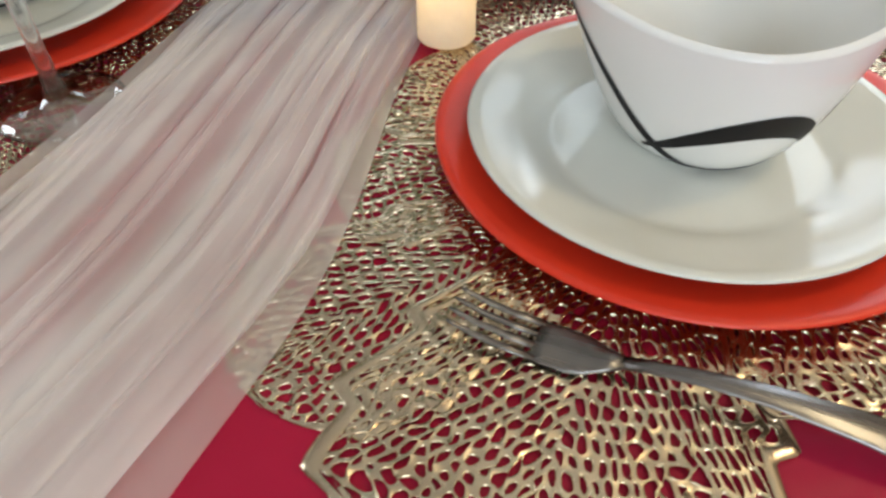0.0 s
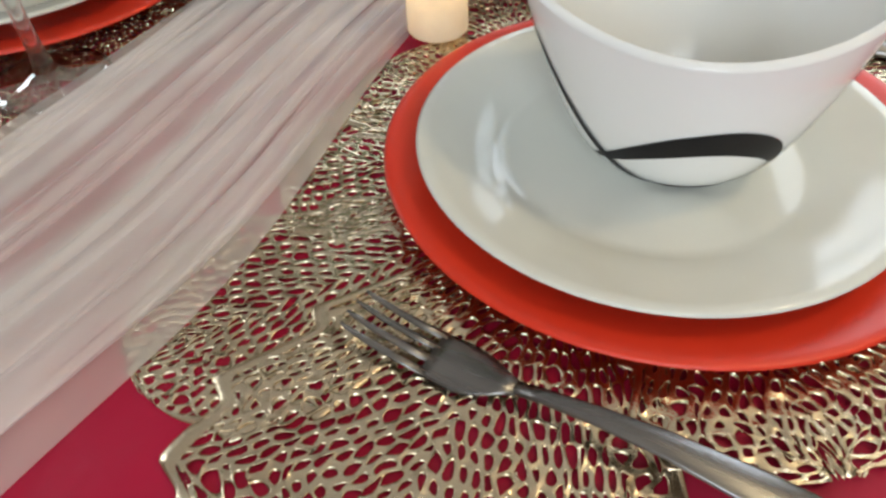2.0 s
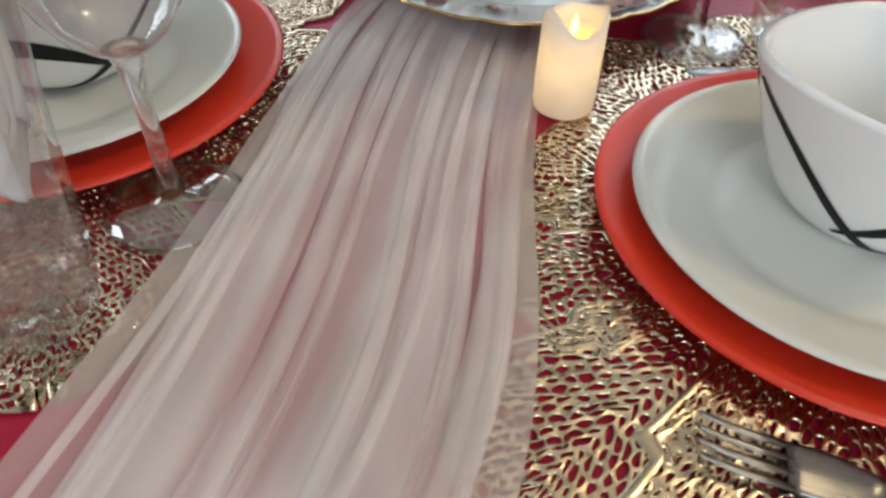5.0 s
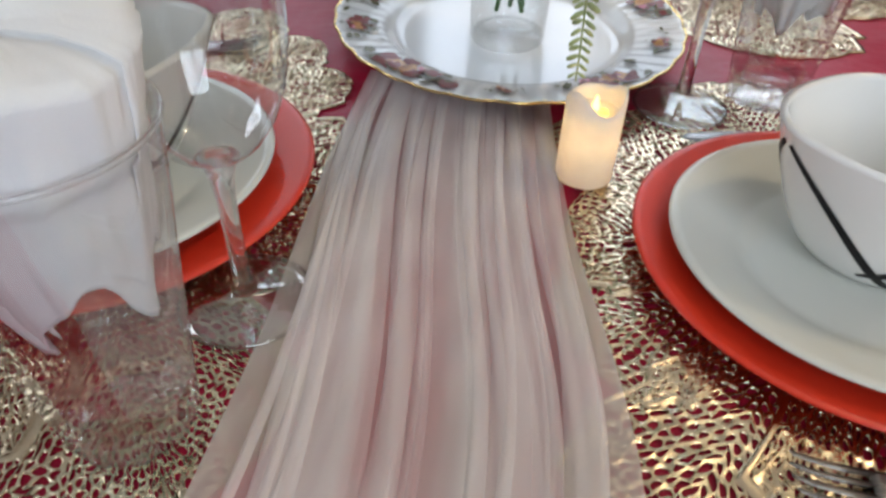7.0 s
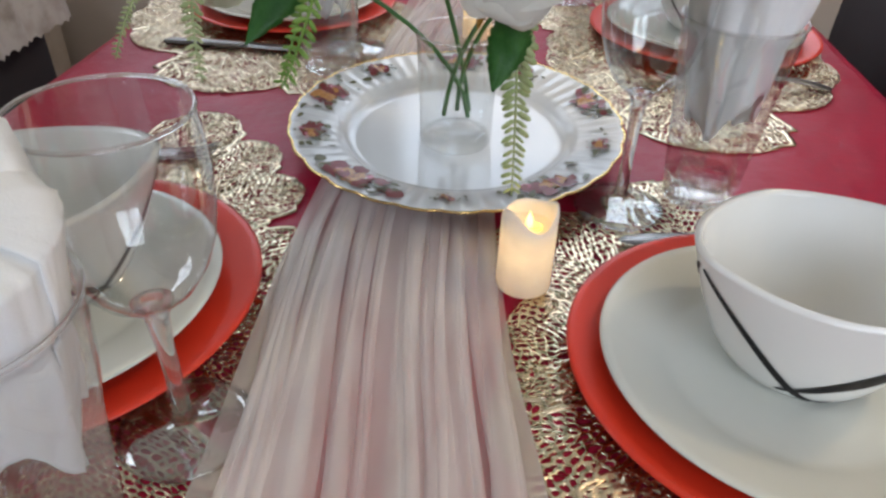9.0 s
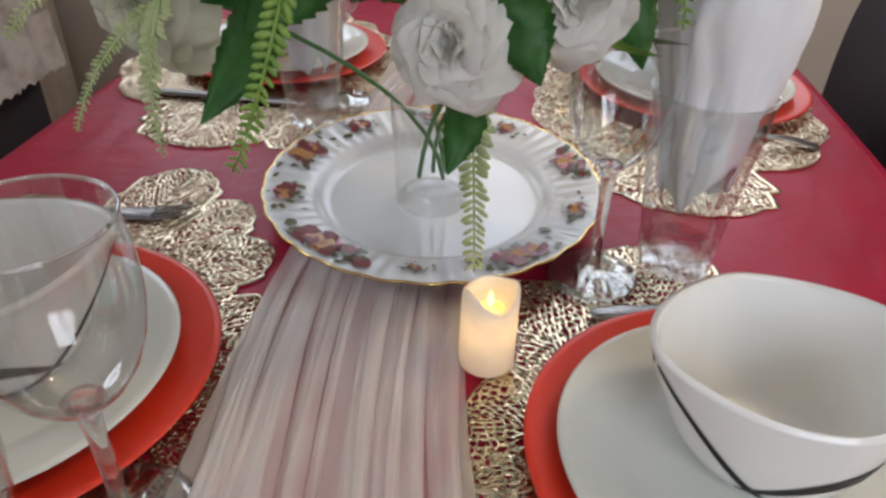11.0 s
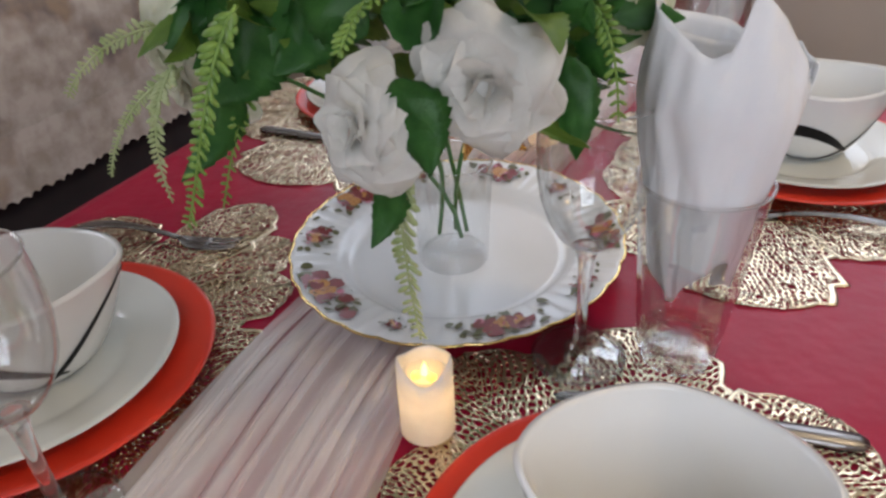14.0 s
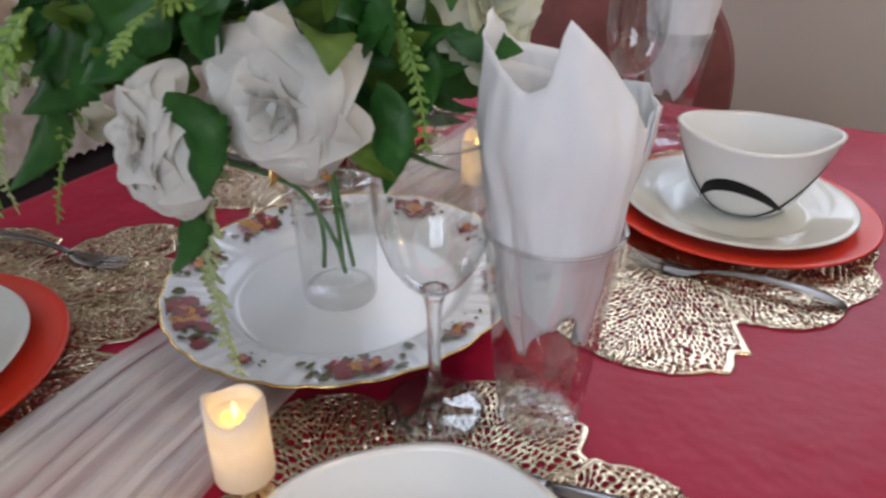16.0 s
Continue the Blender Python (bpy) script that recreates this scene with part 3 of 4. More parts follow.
def bowl():
    root = thing("bowl", "white ceramic bowl with black brush strokes on a dinner plate", "bowl", "bowls")
    bm, n, rows = bmesh.new(), 96, []
    steps = [0.0, 0.03, 0.08, 0.15, 0.25, 0.36, 0.48, 0.6, 0.72, 0.84, 0.94, 0.985, 1.0]
    for s in steps:
        rows.append([bm.verts.new(bowl_point(2 * math.pi * i / n, s)) for i in range(n)])
    for s in reversed(steps):
        ring = []
        for i in range(n):
            p = Vector(bowl_point(2 * math.pi * i / n, s, -0.0032))
            p.z = p.z + (0.0022 if s < 0.99 else 0.0004)
            ring.append(bm.verts.new(p))
        rows.append(ring)
    grid_faces(bm, rows, True)
    bm.faces.new(rows[0])
    bm.faces.new(rows[-1])
    part("bowl_body", bm, BOWLCHINA, root)

    def stroke(pts, name):
        """A brush line along (degrees, s, width) points on the bowl's side, rounded through the points."""
        line = []
        for i in range(len(pts) - 1):
            p0, p1, p2, p3 = (Vector(pts[max(min(q, len(pts) - 1), 0)]) for q in (i - 1, i, i + 1, i + 2))
            for q in range(8):
                t = q / 8
                line.append(0.5 * (2 * p1 + (p2 - p0) * t + (2 * p0 - 5 * p1 + 4 * p2 - p3) * t * t + (3 * p1 - p0 - 3 * p2 + p3) * t ** 3))
        line.append(Vector(pts[-1]))
        b, rr = bmesh.new(), [[], [], []]
        for i, (a, s, w) in enumerate(line):
            n0, n1 = line[max(i - 1, 0)], line[min(i + 1, len(line) - 1)]
            dx, dy = radians(n1[0] - n0[0]) * 0.6, n1[1] - n0[1]
            ln = math.hypot(dx, dy) or 1
            for e, sg in enumerate((-0.5, 0.0, 0.5)):
                rr[e].append(b.verts.new(bowl_point(radians(a) - dy / ln / 0.6 * w * sg, max(s + dx / ln * w * sg, 0.01), 0.0005)))
        grid_faces(b, rr)
        part(name, b, BLACK, root, "black painted brush stroke")

    for turn, way in ((-90, 1), (90, -1)):
        def side(pts):
            return [(turn + way * (a + 90), s, w) for a, s, w in pts]
        stroke(side([(-178, 0.92, 0.030), (-152, 0.62, 0.050), (-124, 0.27, 0.065), (-108, 0.12, 0.06), (-90, 0.05, 0.06), (-68, 0.06, 0.055),
                     (-48, 0.19, 0.045), (-30, 0.45, 0.04), (-8, 0.84, 0.03)]), "line_stroke")
        stroke(side([(-134, 0.22, 0.03), (-121, 0.32, 0.06), (-104, 0.47, 0.10), (-87, 0.57, 0.14), (-70, 0.59, 0.16), (-54, 0.51, 0.13), (-42, 0.37, 0.07), (-35, 0.27, 0.03)]), "eye_stroke")
    return root


SETTINGS = [(0.206, 0.386, 13, 1.0), (-0.304, 0.397, -150, 1.05), (0.282, 1.052, 188, 1.09), (-0.309, 1.082, 20, 1.05)]
first = None
for cx, cy, turn, size in SETTINGS:
    if first is None:
        first = (charger_plate(), dinner_plate(), bowl())
        trio = first
    else:
        trio = [copy_thing(o, Matrix()) for o in first]
    for o, dz, dx, dy in zip(trio, (0.0, 0.0048 * size, 0.0112 * size), (0, -0.002, 0.004), (0, -0.006, 0.008)):
        o.matrix_world = Matrix.Translation((cx + dx, cy + dy, MATZ + dz)) @ Matrix.Rotation(radians(turn), 4, "Z") @ Matrix.Scale(size, 4)

# ---- serving dish under the vase ----
DX, DY, DZ = -0.035, 0.690, TOP + 0.003


def dish_shape(a, r, z):
    k = r / 0.172
    sc = 1 + (0.012 * abs(math.sin(14 * a)) - 0.006) * smoothstep((k - 0.75) / 0.25)
    flute = 0.0012 * math.cos(56 * a) * smoothstep((k - 0.72) / 0.1) * (1 - smoothstep((k - 0.93) / 0.07))
    return (r * 0.965 * sc * math.cos(a), r * 1.035 * sc * math.sin(a), z + flute)


dish = thing("serving_dish", "white scalloped china dish with gilt rim and painted roses", "serving dish")
prof = [(0.0, 0.002), (0.095, 0.002), (0.098, 0.0), (0.102, 0.0), (0.112, 0.003), (0.124, 0.013), (0.150, 0.019), (0.168, 0.0235), (0.1715, 0.0250), (0.170, 0.0262),
        (0.166, 0.0258), (0.148, 0.0222), (0.128, 0.0180), (0.1225, 0.0160), (0.1165, 0.0098), (0.111, 0.0060), (0.104, 0.0050), (0.0, 0.0048)]
part("dish_body", lathe(prof, 448, dish_shape), BONE, dish)
part("gilt_rim", add_tube(bmesh.new(), [dish_shape(2 * math.pi * i / 280, 0.1708, 0.0257) for i in range(281)], 0.0013, 6), GILT, dish, "thin gilt edge")


def rim_height(r):
    return 0.0180 + (r - 0.128) / (0.168 - 0.128) * (0.0258 - 0.0180) + 0.0021


def spray(ang, size, seed):
    """A painted rose spray: flat blots of enamel lying on the rim."""
    rnd = random.Random(seed)
    for mat, n, spread, s in ((OLIVE, 34, 0.80, 0.0034), (DKRED, 20, 0.46, 0.0042), (PINK, 5, 0.42, 0.0026), (ORANGE, 8, 0.26, 0.0036)):
        lift = {"olive_enamel": 0.0002, "maroon_enamel": 0.0004, "pink_enamel": 0.0006, "orange_enamel": 0.0008}[mat.name]
        for _ in range(n):
            bm = bmesh.new()
            da, dr = rnd.gauss(0, 0.10) * size * spread, rnd.gauss(0, 0.0085) * size * spread
            rad, a0 = s * size * rnd.uniform(0.6, 1.1), rnd.uniform(0, 6)
            stretch = rnd.uniform(0.4, 0.9) if mat is OLIVE else 0.85
            ring = []
            for q in range(9):
                t = 2 * math.pi * q / 9
                ex, ey = rad * math.cos(t) * (1 + 0.25 * math.sin(3 * t + a0)), rad * stretch * math.sin(t)
                px, py = ex * math.cos(a0) - ey * math.sin(a0), ex * math.sin(a0) + ey * math.cos(a0)
                r = min(max(0.149 + dr + px, 0.129), 0.166)
                x, y, z = dish_shape(ang + da + py / 0.149, r, rim_height(r) + lift)
                ring.append(bm.verts.new((x, y, z)))
            bm.faces.new(ring)
            part("painted_leaf" if mat is OLIVE else "painted_petal", bm, mat, dish)


for i, (deg, size) in enumerate([(165, 1.95), (199, 1.2), (238, 2.1), (309, 1.9), (133, 1.1), (22, 1.5), (62, 0.9), (94, 1.6), (345, 1.0), (272, 0.6)]):
    spray(radians(deg), size, 20 + i)
dish.matrix_world = pose(DX, DY, DZ)

# ---- glasses ----


def wine_glass():
    root = thing("wine_glass", "clear stemmed wine glass, empty, on the gold place mat", "wine glass", "wine glasses")
    foot = [(0.0, 0.0), (0.036, 0.0), (0.0385, 0.001), (0.0385, 0.002), (0.030, 0.0032), (0.014, 0.0055), (0.0075, 0.010)]
    stem_line = [(0.0075, 0.010), (0.0052, 0.022), (0.0046, 0.050), (0.0050, 0.078), (0.0062, 0.096), (0.0085, 0.1045), (0.0110, 0.1085), (0.0095, 0.1090), (0.0055, 0.1075), (0.0, 0.1068)]
    cup = [(0.0110, 0.1085), (0.0172, 0.1130), (0.0240, 0.1200), (0.0320, 0.1340), (0.0378, 0.152), (0.0408, 0.172), (0.0414, 0.190), (0.0404, 0.208), (0.0388, 0.225)]
    part("foot", lathe(foot, 64, caps=False), BLOWN, root)
    part("stem", lathe(stem_line, 64, caps=False), GLASS, root)
    part("cup", lathe(cup, 64, caps=False), BLOWN, root)
    part("rim", add_tube(bmesh.new(), [(0.0388 * math.cos(2 * math.pi * i / 64), 0.0388 * math.sin(2 * math.pi * i / 64), 0.2252) for i in range(65)], 0.0011, 8), GLASS, root)
    part("foot_rim", add_tube(bmesh.new(), [(0.0382 * math.cos(2 * math.pi * i / 64), 0.0382 * math.sin(2 * math.pi * i / 64), 0.0015) for i in range(65)], 0.0011, 8), GLASS, root)
    return root


def tumbler():
    def fluted(a, r, z):
        dent = abs(math.sin(5 * a)) ** 0.6                     # ten concave panels that fade out below the rim
        k = 1 - 0.055 * dent * (1 - smoothstep((z - 0.090) / 0.025)) if r > 0.0285 + 0.1 * z else 1
        return (r * k * math.cos(a), r * k * math.sin(a), z)
    root = thing("tumbler", "tall clear fluted glass tumbler holding a folded napkin", "tumbler", "tumblers")
    bottom = [(0.0, 0.0015), (0.026, 0.0012), (0.029, 0.0), (0.031, 0.001), (0.0318, 0.004), (0.0338, 0.023), (0.0300, 0.0235), (0.0285, 0.019), (0.0, 0.016)]
    wall = [(0.0338, 0.0232), (0.0345, 0.03), (0.0365, 0.05), (0.0395, 0.08), (0.0408, 0.092), (0.0420, 0.103), (0.0438, 0.120), (0.0470, 0.1550)]
    part("glass_bottom", lathe(bottom, 120, fluted), BASE_GLASS, root)
    part("glass_wall", lathe(wall, 120, fluted, caps=False), PRESSED, root)
    part("rim", add_tube(bmesh.new(), [(0.0470 * math.cos(2 * math.pi * i / 64), 0.0470 * math.sin(2 * math.pi * i / 64), 0.1552) for i in range(65)], 0.0012, 8), GLASS, root)
    return root


POINTED = [(0, 0.250), (45, 0.240), (100, 0.262), (150, 0.272), (188, 0.298), (222, 0.280), (262, 0.262), (276, 0.268), (284, 0.304), (318, 0.278), (352, 0.238), (392, 0.256), (460, 0.245), (520, 0.262), (560, 0.262), (640, 0.235)]
FLAT = [(0, 0.188), (40, 0.190), (66, 0.192), (74, 0.214), (130, 0.221), (200, 0.222), (250, 0.212), (270, 0.194), (360, 0.186), (430, 0.196), (500, 0.207), (640, 0.190)]


def napkin(peaks, label):
    """A square of white paper rolled to a cone: two tall points and a lower one above, loose tails below."""
    bm, n, m = bmesh.new(), 168, 30

    def height(deg):
        for (a, h), (b, k) in zip(peaks[:-1], peaks[1:]):
            if a <= deg <= b:
                return h + (k - h) * (deg - a) / (b - a)
        return peaks[-1][1]
    rows = []
    for j in range(m + 1):
        v, ring = j / m, []
        for i in range(n + 1):
            u = i / n
            deg = 640 * u
            a = radians(deg)
            low = 0.066 + 0.040 * (0.5 + 0.5 * math.sin(2.5 * a + 0.6)) + 0.004 * math.sin(7 * a)
            z = low + (height(deg) - low) * v
            inner = 0.0280 + 0.100 * max(z - 0.02, 0)                 # inside of the glass
            fold = 0.72 + 0.28 * math.sin(4 * a + 1.0 + 6 * u)
            r = inner * (0.93 - 0.05 * u) * (1 - 0.50 * (1 - smoothstep((z - 0.02) / 0.11)) * fold)
            if z > 0.15:
                r = (0.0410 + 0.165 * (z - 0.15)) * (1.0 - 0.05 * u) - 0.016 * smoothstep((z - 0.22) / 0.08)
            r += 0.0012 * math.sin(9 * a + 20 * z) * (1 - 0.5 * v)
            r += 0.0030 * noise.noise((5.0 * a, z * 16, 1.5)) + 0.0016 * noise.noise((14 * a, z * 50, 4.0))
            r += 0.0030 * (abs((a * 1.6 + z * 14) % 2.0 - 1.0) - 0.5) * smoothstep((z - 0.12) / 0.05)
            ring.append(bm.verts.new((r * math.cos(a), r * math.sin(a), z)))
        rows.append(ring)
    if peaks is FLAT:                                  # the folded top closes over
        for k, up in ((0.82, 0.004), (0.55, 0.007), (0.25, 0.008), (0.04, 0.008)):
            rows.append([bm.verts.new((v.co.x * k, v.co.y * k, v.co.z + up + 0.003 * noise.noise((v.co.x * 40, v.co.y * 40, k)))) for v in rows[m]])
    grid_faces(bm, rows)
    ob = mesh_object("napkin", bm, LINEN)
    s = ob.modifiers.new("paper", "SOLIDIFY")
    s.thickness, s.offset = 0.0005, 0
    return tagged(ob, label, "napkin", "napkins")


G, T, N = wine_glass(), tumbler(), napkin(POINTED, "white paper napkin folded to a pointed cone in a tumbler")
for i, (gx, gy, tx, ty, turn) in enumerate([(0.118, 0.580, 0.192, 0.610, 0), (-0.162, 0.298, -0.188, 0.212, 160), (0.105, 1.20, 0.150, 1.275, 60), (-0.185, 0.925, -0.205, 0.86, 250)]):
    g, t, nk = (G, T, N) if i == 0 else (copy_thing(G, Matrix()), copy_thing(T, Matrix()), napkin(FLAT, "white paper napkin folded flat on top in a tumbler") if i == 1 else copy_thing(N, Matrix()))
    g.matrix_world = pose(gx, gy, MATZ) @ Matrix.Diagonal((1, 1, 0.90 if i == 1 else 1.0, 1))
    t.matrix_world = pose(tx, ty, MATZ, 0, 0, turn) @ Matrix.Diagonal((1, 1, 1.05, 1))
    nk.matrix_world = pose(tx, ty, MATZ + 0.001, 0, 0, 0 if i == 1 else turn)

# ---- cutlery ----


def ribbon_solid(pts):
    """A bar of varying section: (along, half width, height, thickness), rounded edges."""
    bm, rows = bmesh.new(), []
    for x, w, z, t in pts:
        rows.append([bm.verts.new((x, w * c, z + t * s)) for c, s in ((-1, 0.5), (-0.8, 0.9), (0, 1.0), (0.8, 0.9), (1, 0.5), (0.8, 0.1), (0, 0.0), (-0.8, 0.1))])
    grid_faces(bm, rows, True)
    bm.faces.new(rows[0])
    bm.faces.new(rows[-1])
    return bm


def dinner_fork():
    root = thing("fork", "stainless steel four-tined dinner fork on the gold place mat", "fork", "forks")
    part("handle", ribbon_solid([(0.074, 0.0030, 0.0036, 0.0030), (0.085, 0.0033, 0.0058, 0.0034), (0.105, 0.0042, 0.0094, 0.0028), (0.13, 0.0055, 0.0112, 0.0024), (0.16, 0.0075, 0.0096, 0.0022),
                                 (0.18, 0.0090, 0.0060, 0.0022), (0.192, 0.0084, 0.0032, 0.0020), (0.199, 0.0055, 0.0014, 0.0016), (0.2005, 0.001, 0.001, 0.001)]), STEEL, root)
    part("head", ribbon_solid([(0.038, 0.0110, 0.0012, 0.0020), (0.043, 0.0115, 0.0006, 0.0021), (0.052, 0.0116, 0.0004, 0.0022), (0.060, 0.0098, 0.0006, 0.0024), (0.067, 0.0066, 0.0017, 0.0028), (0.0745, 0.0032, 0.0036, 0.0030)]), STEEL, root)
    for k in range(4):
        y = -0.0091 + 0.00607 * k
        bm = ribbon_solid([(0.0 + 0.0012 * abs(k - 1.5), 0.0006, 0.0098, 0.0008), (0.004, 0.0011, 0.0082, 0.0013), (0.014, 0.0015, 0.0048, 0.0016), (0.026, 0.0017, 0.0024, 0.0018), (0.040, 0.0018, 0.0011, 0.0019)])
        for v in bm.verts:
            v.co.y += y
        part("tine", bm, STEEL, root)
    return root


def dinner_knife():
    root = thing("knife", "stainless steel dinner knife on the gold place mat", "knife", "knives")
    part("blade", ribbon_solid([(0.0, 0.001, 0.003, 0.0006), (0.006, 0.006, 0.003, 0.0010), (0.03, 0.0095, 0.003, 0.0014), (0.08, 0.0098, 0.003, 0.0018), (0.108, 0.0085, 0.003, 0.0024), (0.114, 0.0055, 0.0028, 0.0034)]), STEEL, root)
    part("handle", ribbon_solid([(0.113, 0.0055, 0.0024, 0.0046), (0.125, 0.0068, 0.0010, 0.0066), (0.16, 0.0082, 0.0002, 0.0074), (0.20, 0.0092, 0.0002, 0.0070), (0.217, 0.0085, 0.0004, 0.0062), (0.2225, 0.004, 0.0015, 0.004)]), STEEL, root)
    return root


CUT = MATZ - 0.0005
fork, knife = dinner_fork(), dinner_knife()
fork.matrix_world = pose(0.121, 0.2225, CUT, 0, 0, -2) @ Matrix.Diagonal((1.06, 1.08, 1, 1))
copy_thing(fork, pose(0.193, 0.880, CUT, 0, 0, 1))
copy_thing(fork, pose(-0.258, 0.622, CUT, 0, 0, 187))
knife.matrix_world = pose(-0.212, 0.905, CUT, 0, 0, 180)
copy_thing(knife, pose(0.112, 0.524, CUT, 0, 0, 8))

# ---- candle ----


def candle():
    root = thing("led_candle", "short ivory wax-look candle with a lit warm LED flame", "candle", "candles")

    def rim(a, r, z):
        k = smoothstep((z - 0.05) / 0.012)
        return (r * math.cos(a), r * math.sin(a), z + k * (0.0046 * math.sin(2 * a + 0.6) + 0.0030 * math.sin(3 * a + 2.0)))
    prof = [(0.0, 0.0), (0.0195, 0.0), (0.0206, 0.0015), (0.0205, 0.03), (0.0202, 0.060), (0.0192, 0.0645), (0.0182, 0.0640), (0.0176, 0.060), (0.0172, 0.052)]
    part("wax_body", lathe(prof, 64, rim, caps=False), WAX, root)
    part("wax_pool", lathe([(0.0173, 0.0522), (0.012, 0.0505), (0.0, 0.0500)], 48, caps=False), WAX, root)
    for dx, dy in ((-0.0052, -0.003), (0.0056, -0.001)):
        part("led", lathe([(0.0, 0.0508), (0.0032, 0.0512), (0.0028, 0.0532), (0.0, 0.0542)], 12, None, None, (dx, dy, 0)), BULB, root, "warm yellow LED")
    part("flame", lathe([(0.0, 0.0502), (0.0022, 0.053), (0.0025, 0.056), (0.0015, 0.060), (0.0, 0.0645)], 16), FLAME, root, "flame-shaped LED tip")
    return root


c1 = candle()
c1.matrix_world = pose(0.034, 0.459, TOP + 0.0055)
copy_thing(c1, pose(-0.03, 0.985, TOP + 0.0055, 0, 0, 140))
for cx, cy in ((0.034, 0.459), (-0.03, 0.985)):
    for dz, power in ((0.036, 0.022), (0.060, 0.016)):
        la = bpy.data.lights.new("candle_led", "POINT")
        la.energy, la.color, la.shadow_soft_size = power, (1.0, 0.60, 0.14), 0.004
        new("candle_led_light", la).location = (cx, cy, TOP + 0.0055 + dz)

# ---- vase and bouquet ----
VX, VY, VZ = -0.035, 0.678, DZ + 0.0050
vase = thing("vase", "clear glass cylinder vase standing in the china dish", "vase")
part("vase_wall", lathe([(0.0335, 0.0005), (0.0355, 0.004), (0.0365, 0.05), (0.0400, 0.112)], 64, caps=False), BLOWN, vase)
part("vase_rim", add_tube(bmesh.new(), [(0.040 * math.cos(2 * math.pi * i / 64), 0.040 * math.sin(2 * math.pi * i / 64), 0.112) for i in range(65)], 0.0009, 8), GLASS, vase)
part("vase_bottom", lathe([(0.0, 0.0), (0.0328, 0.0), (0.0328, 0.009), (0.031, 0.0105), (0.0, 0.0095)], 64), VASE_GLASS, vase)
vase.location = (VX, VY, VZ)

bouquet = thing("bouquet", "white silk roses with green leaves and trailing ferns in a vase", "bouquet")


def basis(d):
    d = Vector(d).normalized()
    u = d.orthogonal().normalized()
    return u, d.cross(u), d


def rose(centre, facing, size, seed, material=PETAL, petals=26):
    """Petals in a spiral, tight at the heart and curling back outside; each petal is a mesh of its own."""
    rnd = random.Random(seed)
    u, w, d = basis(facing)
    head = part("rose", lathe([(0.0, -0.42 * size), (0.22 * size, -0.3 * size), (0.28 * size, -0.05 * size), (0.0, 0.1 * size)], 12), material, bouquet, "white silk rose head")
    head.matrix_world = Matrix.Translation(centre) @ Matrix((u, w, d)).transposed().to_4x4()
    for k in range(petals):
        f = k / (petals - 1)
        bm, rows = bmesh.new(), []
        a0 = 2.4 * k + rnd.uniform(-0.2, 0.2)
        lean = 0.12 + 1.25 * f ** 1.1                  # opening of the petal
        length, wide = size * (0.66 + 0.38 * f), size * (0.42 + 0.52 * f)
        r0 = size * (0.05 + 0.14 * f)
        ruff, ph = 0.17 * size * (0.3 + f), rnd.uniform(0, 6)
        for i in range(8):
            s = i / 7
            ang = lean * (0.35 + 0.65 * s) + 0.75 * f * max(s - 0.65, 0) * 2
            row = []
            for j in range(9):
                t = -1 + j / 4
                half = wide * (math.sin(math.pi * (0.10 + 0.70 * s)) ** 0.45)
                cup = 0.45 * (1 - 0.4 * s) * half * t * t
                out = r0 + length * s * math.sin(ang) - cup + ruff * s * s * math.sin(2.6 * t + ph)
                up = length * s * math.cos(ang) - 0.30 * size + ruff * 0.7 * s * math.sin(3.4 * t + 1.7 * ph) - 0.05 * length * s * t * t
                row.append(bm.verts.new((out * math.cos(a0) - half * t * math.sin(a0), out * math.sin(a0) + half * t * math.cos(a0), up)))
            rows.append(row)
        grid_faces(bm, rows)
        ob = part("petal", bm, material, head)
    return head


def leaf(tip, root, width, roll=0.0, material=LEAF, bend=0.15, teeth=9):
    """A folded leaf with a toothed edge."""
    root, tip = Vector(root), Vector(tip)
    d = tip - root
    ln = d.length
    u, w, d = basis(d)
    if roll == 9:                      # face turned to the near side of the table
        u = d.cross(Vector((0, -1, 0.45))).normalized()
        w, roll = d.cross(u), 0.0
    u, w = u * math.cos(roll) + w * math.sin(roll), w * math.cos(roll) - u * math.sin(roll)
    bm, rows, n = bmesh.new(), [], teeth * 4
    for i in range(n + 1):
        s = i / n
        half = width * 0.5 * (math.sin(math.pi * s ** 0.75) ** 0.95) * (1 + 0.20 * (1 - (s * teeth) % 1.0)) + 0.0006
        row = []
        for t in (-1, -0.55, -0.08, 0, 0.08, 0.55, 1):
            p = root + d * ln * s + u * half * t + w * (0.28 * half * abs(t) + bend * ln * math.sin(math.pi * s) + (0.0006 if abs(t) < 0.05 else 0) + 0.06 * half * math.sin(13 * s + 3 * t))
            row.append(bm.verts.new(p))
        rows.append(row)
    grid_faces(bm, rows)
    bmesh.ops.solidify(bm, geom=bm.faces[:], thickness=0.0004)
    return part("leaf", bm, material, bouquet)


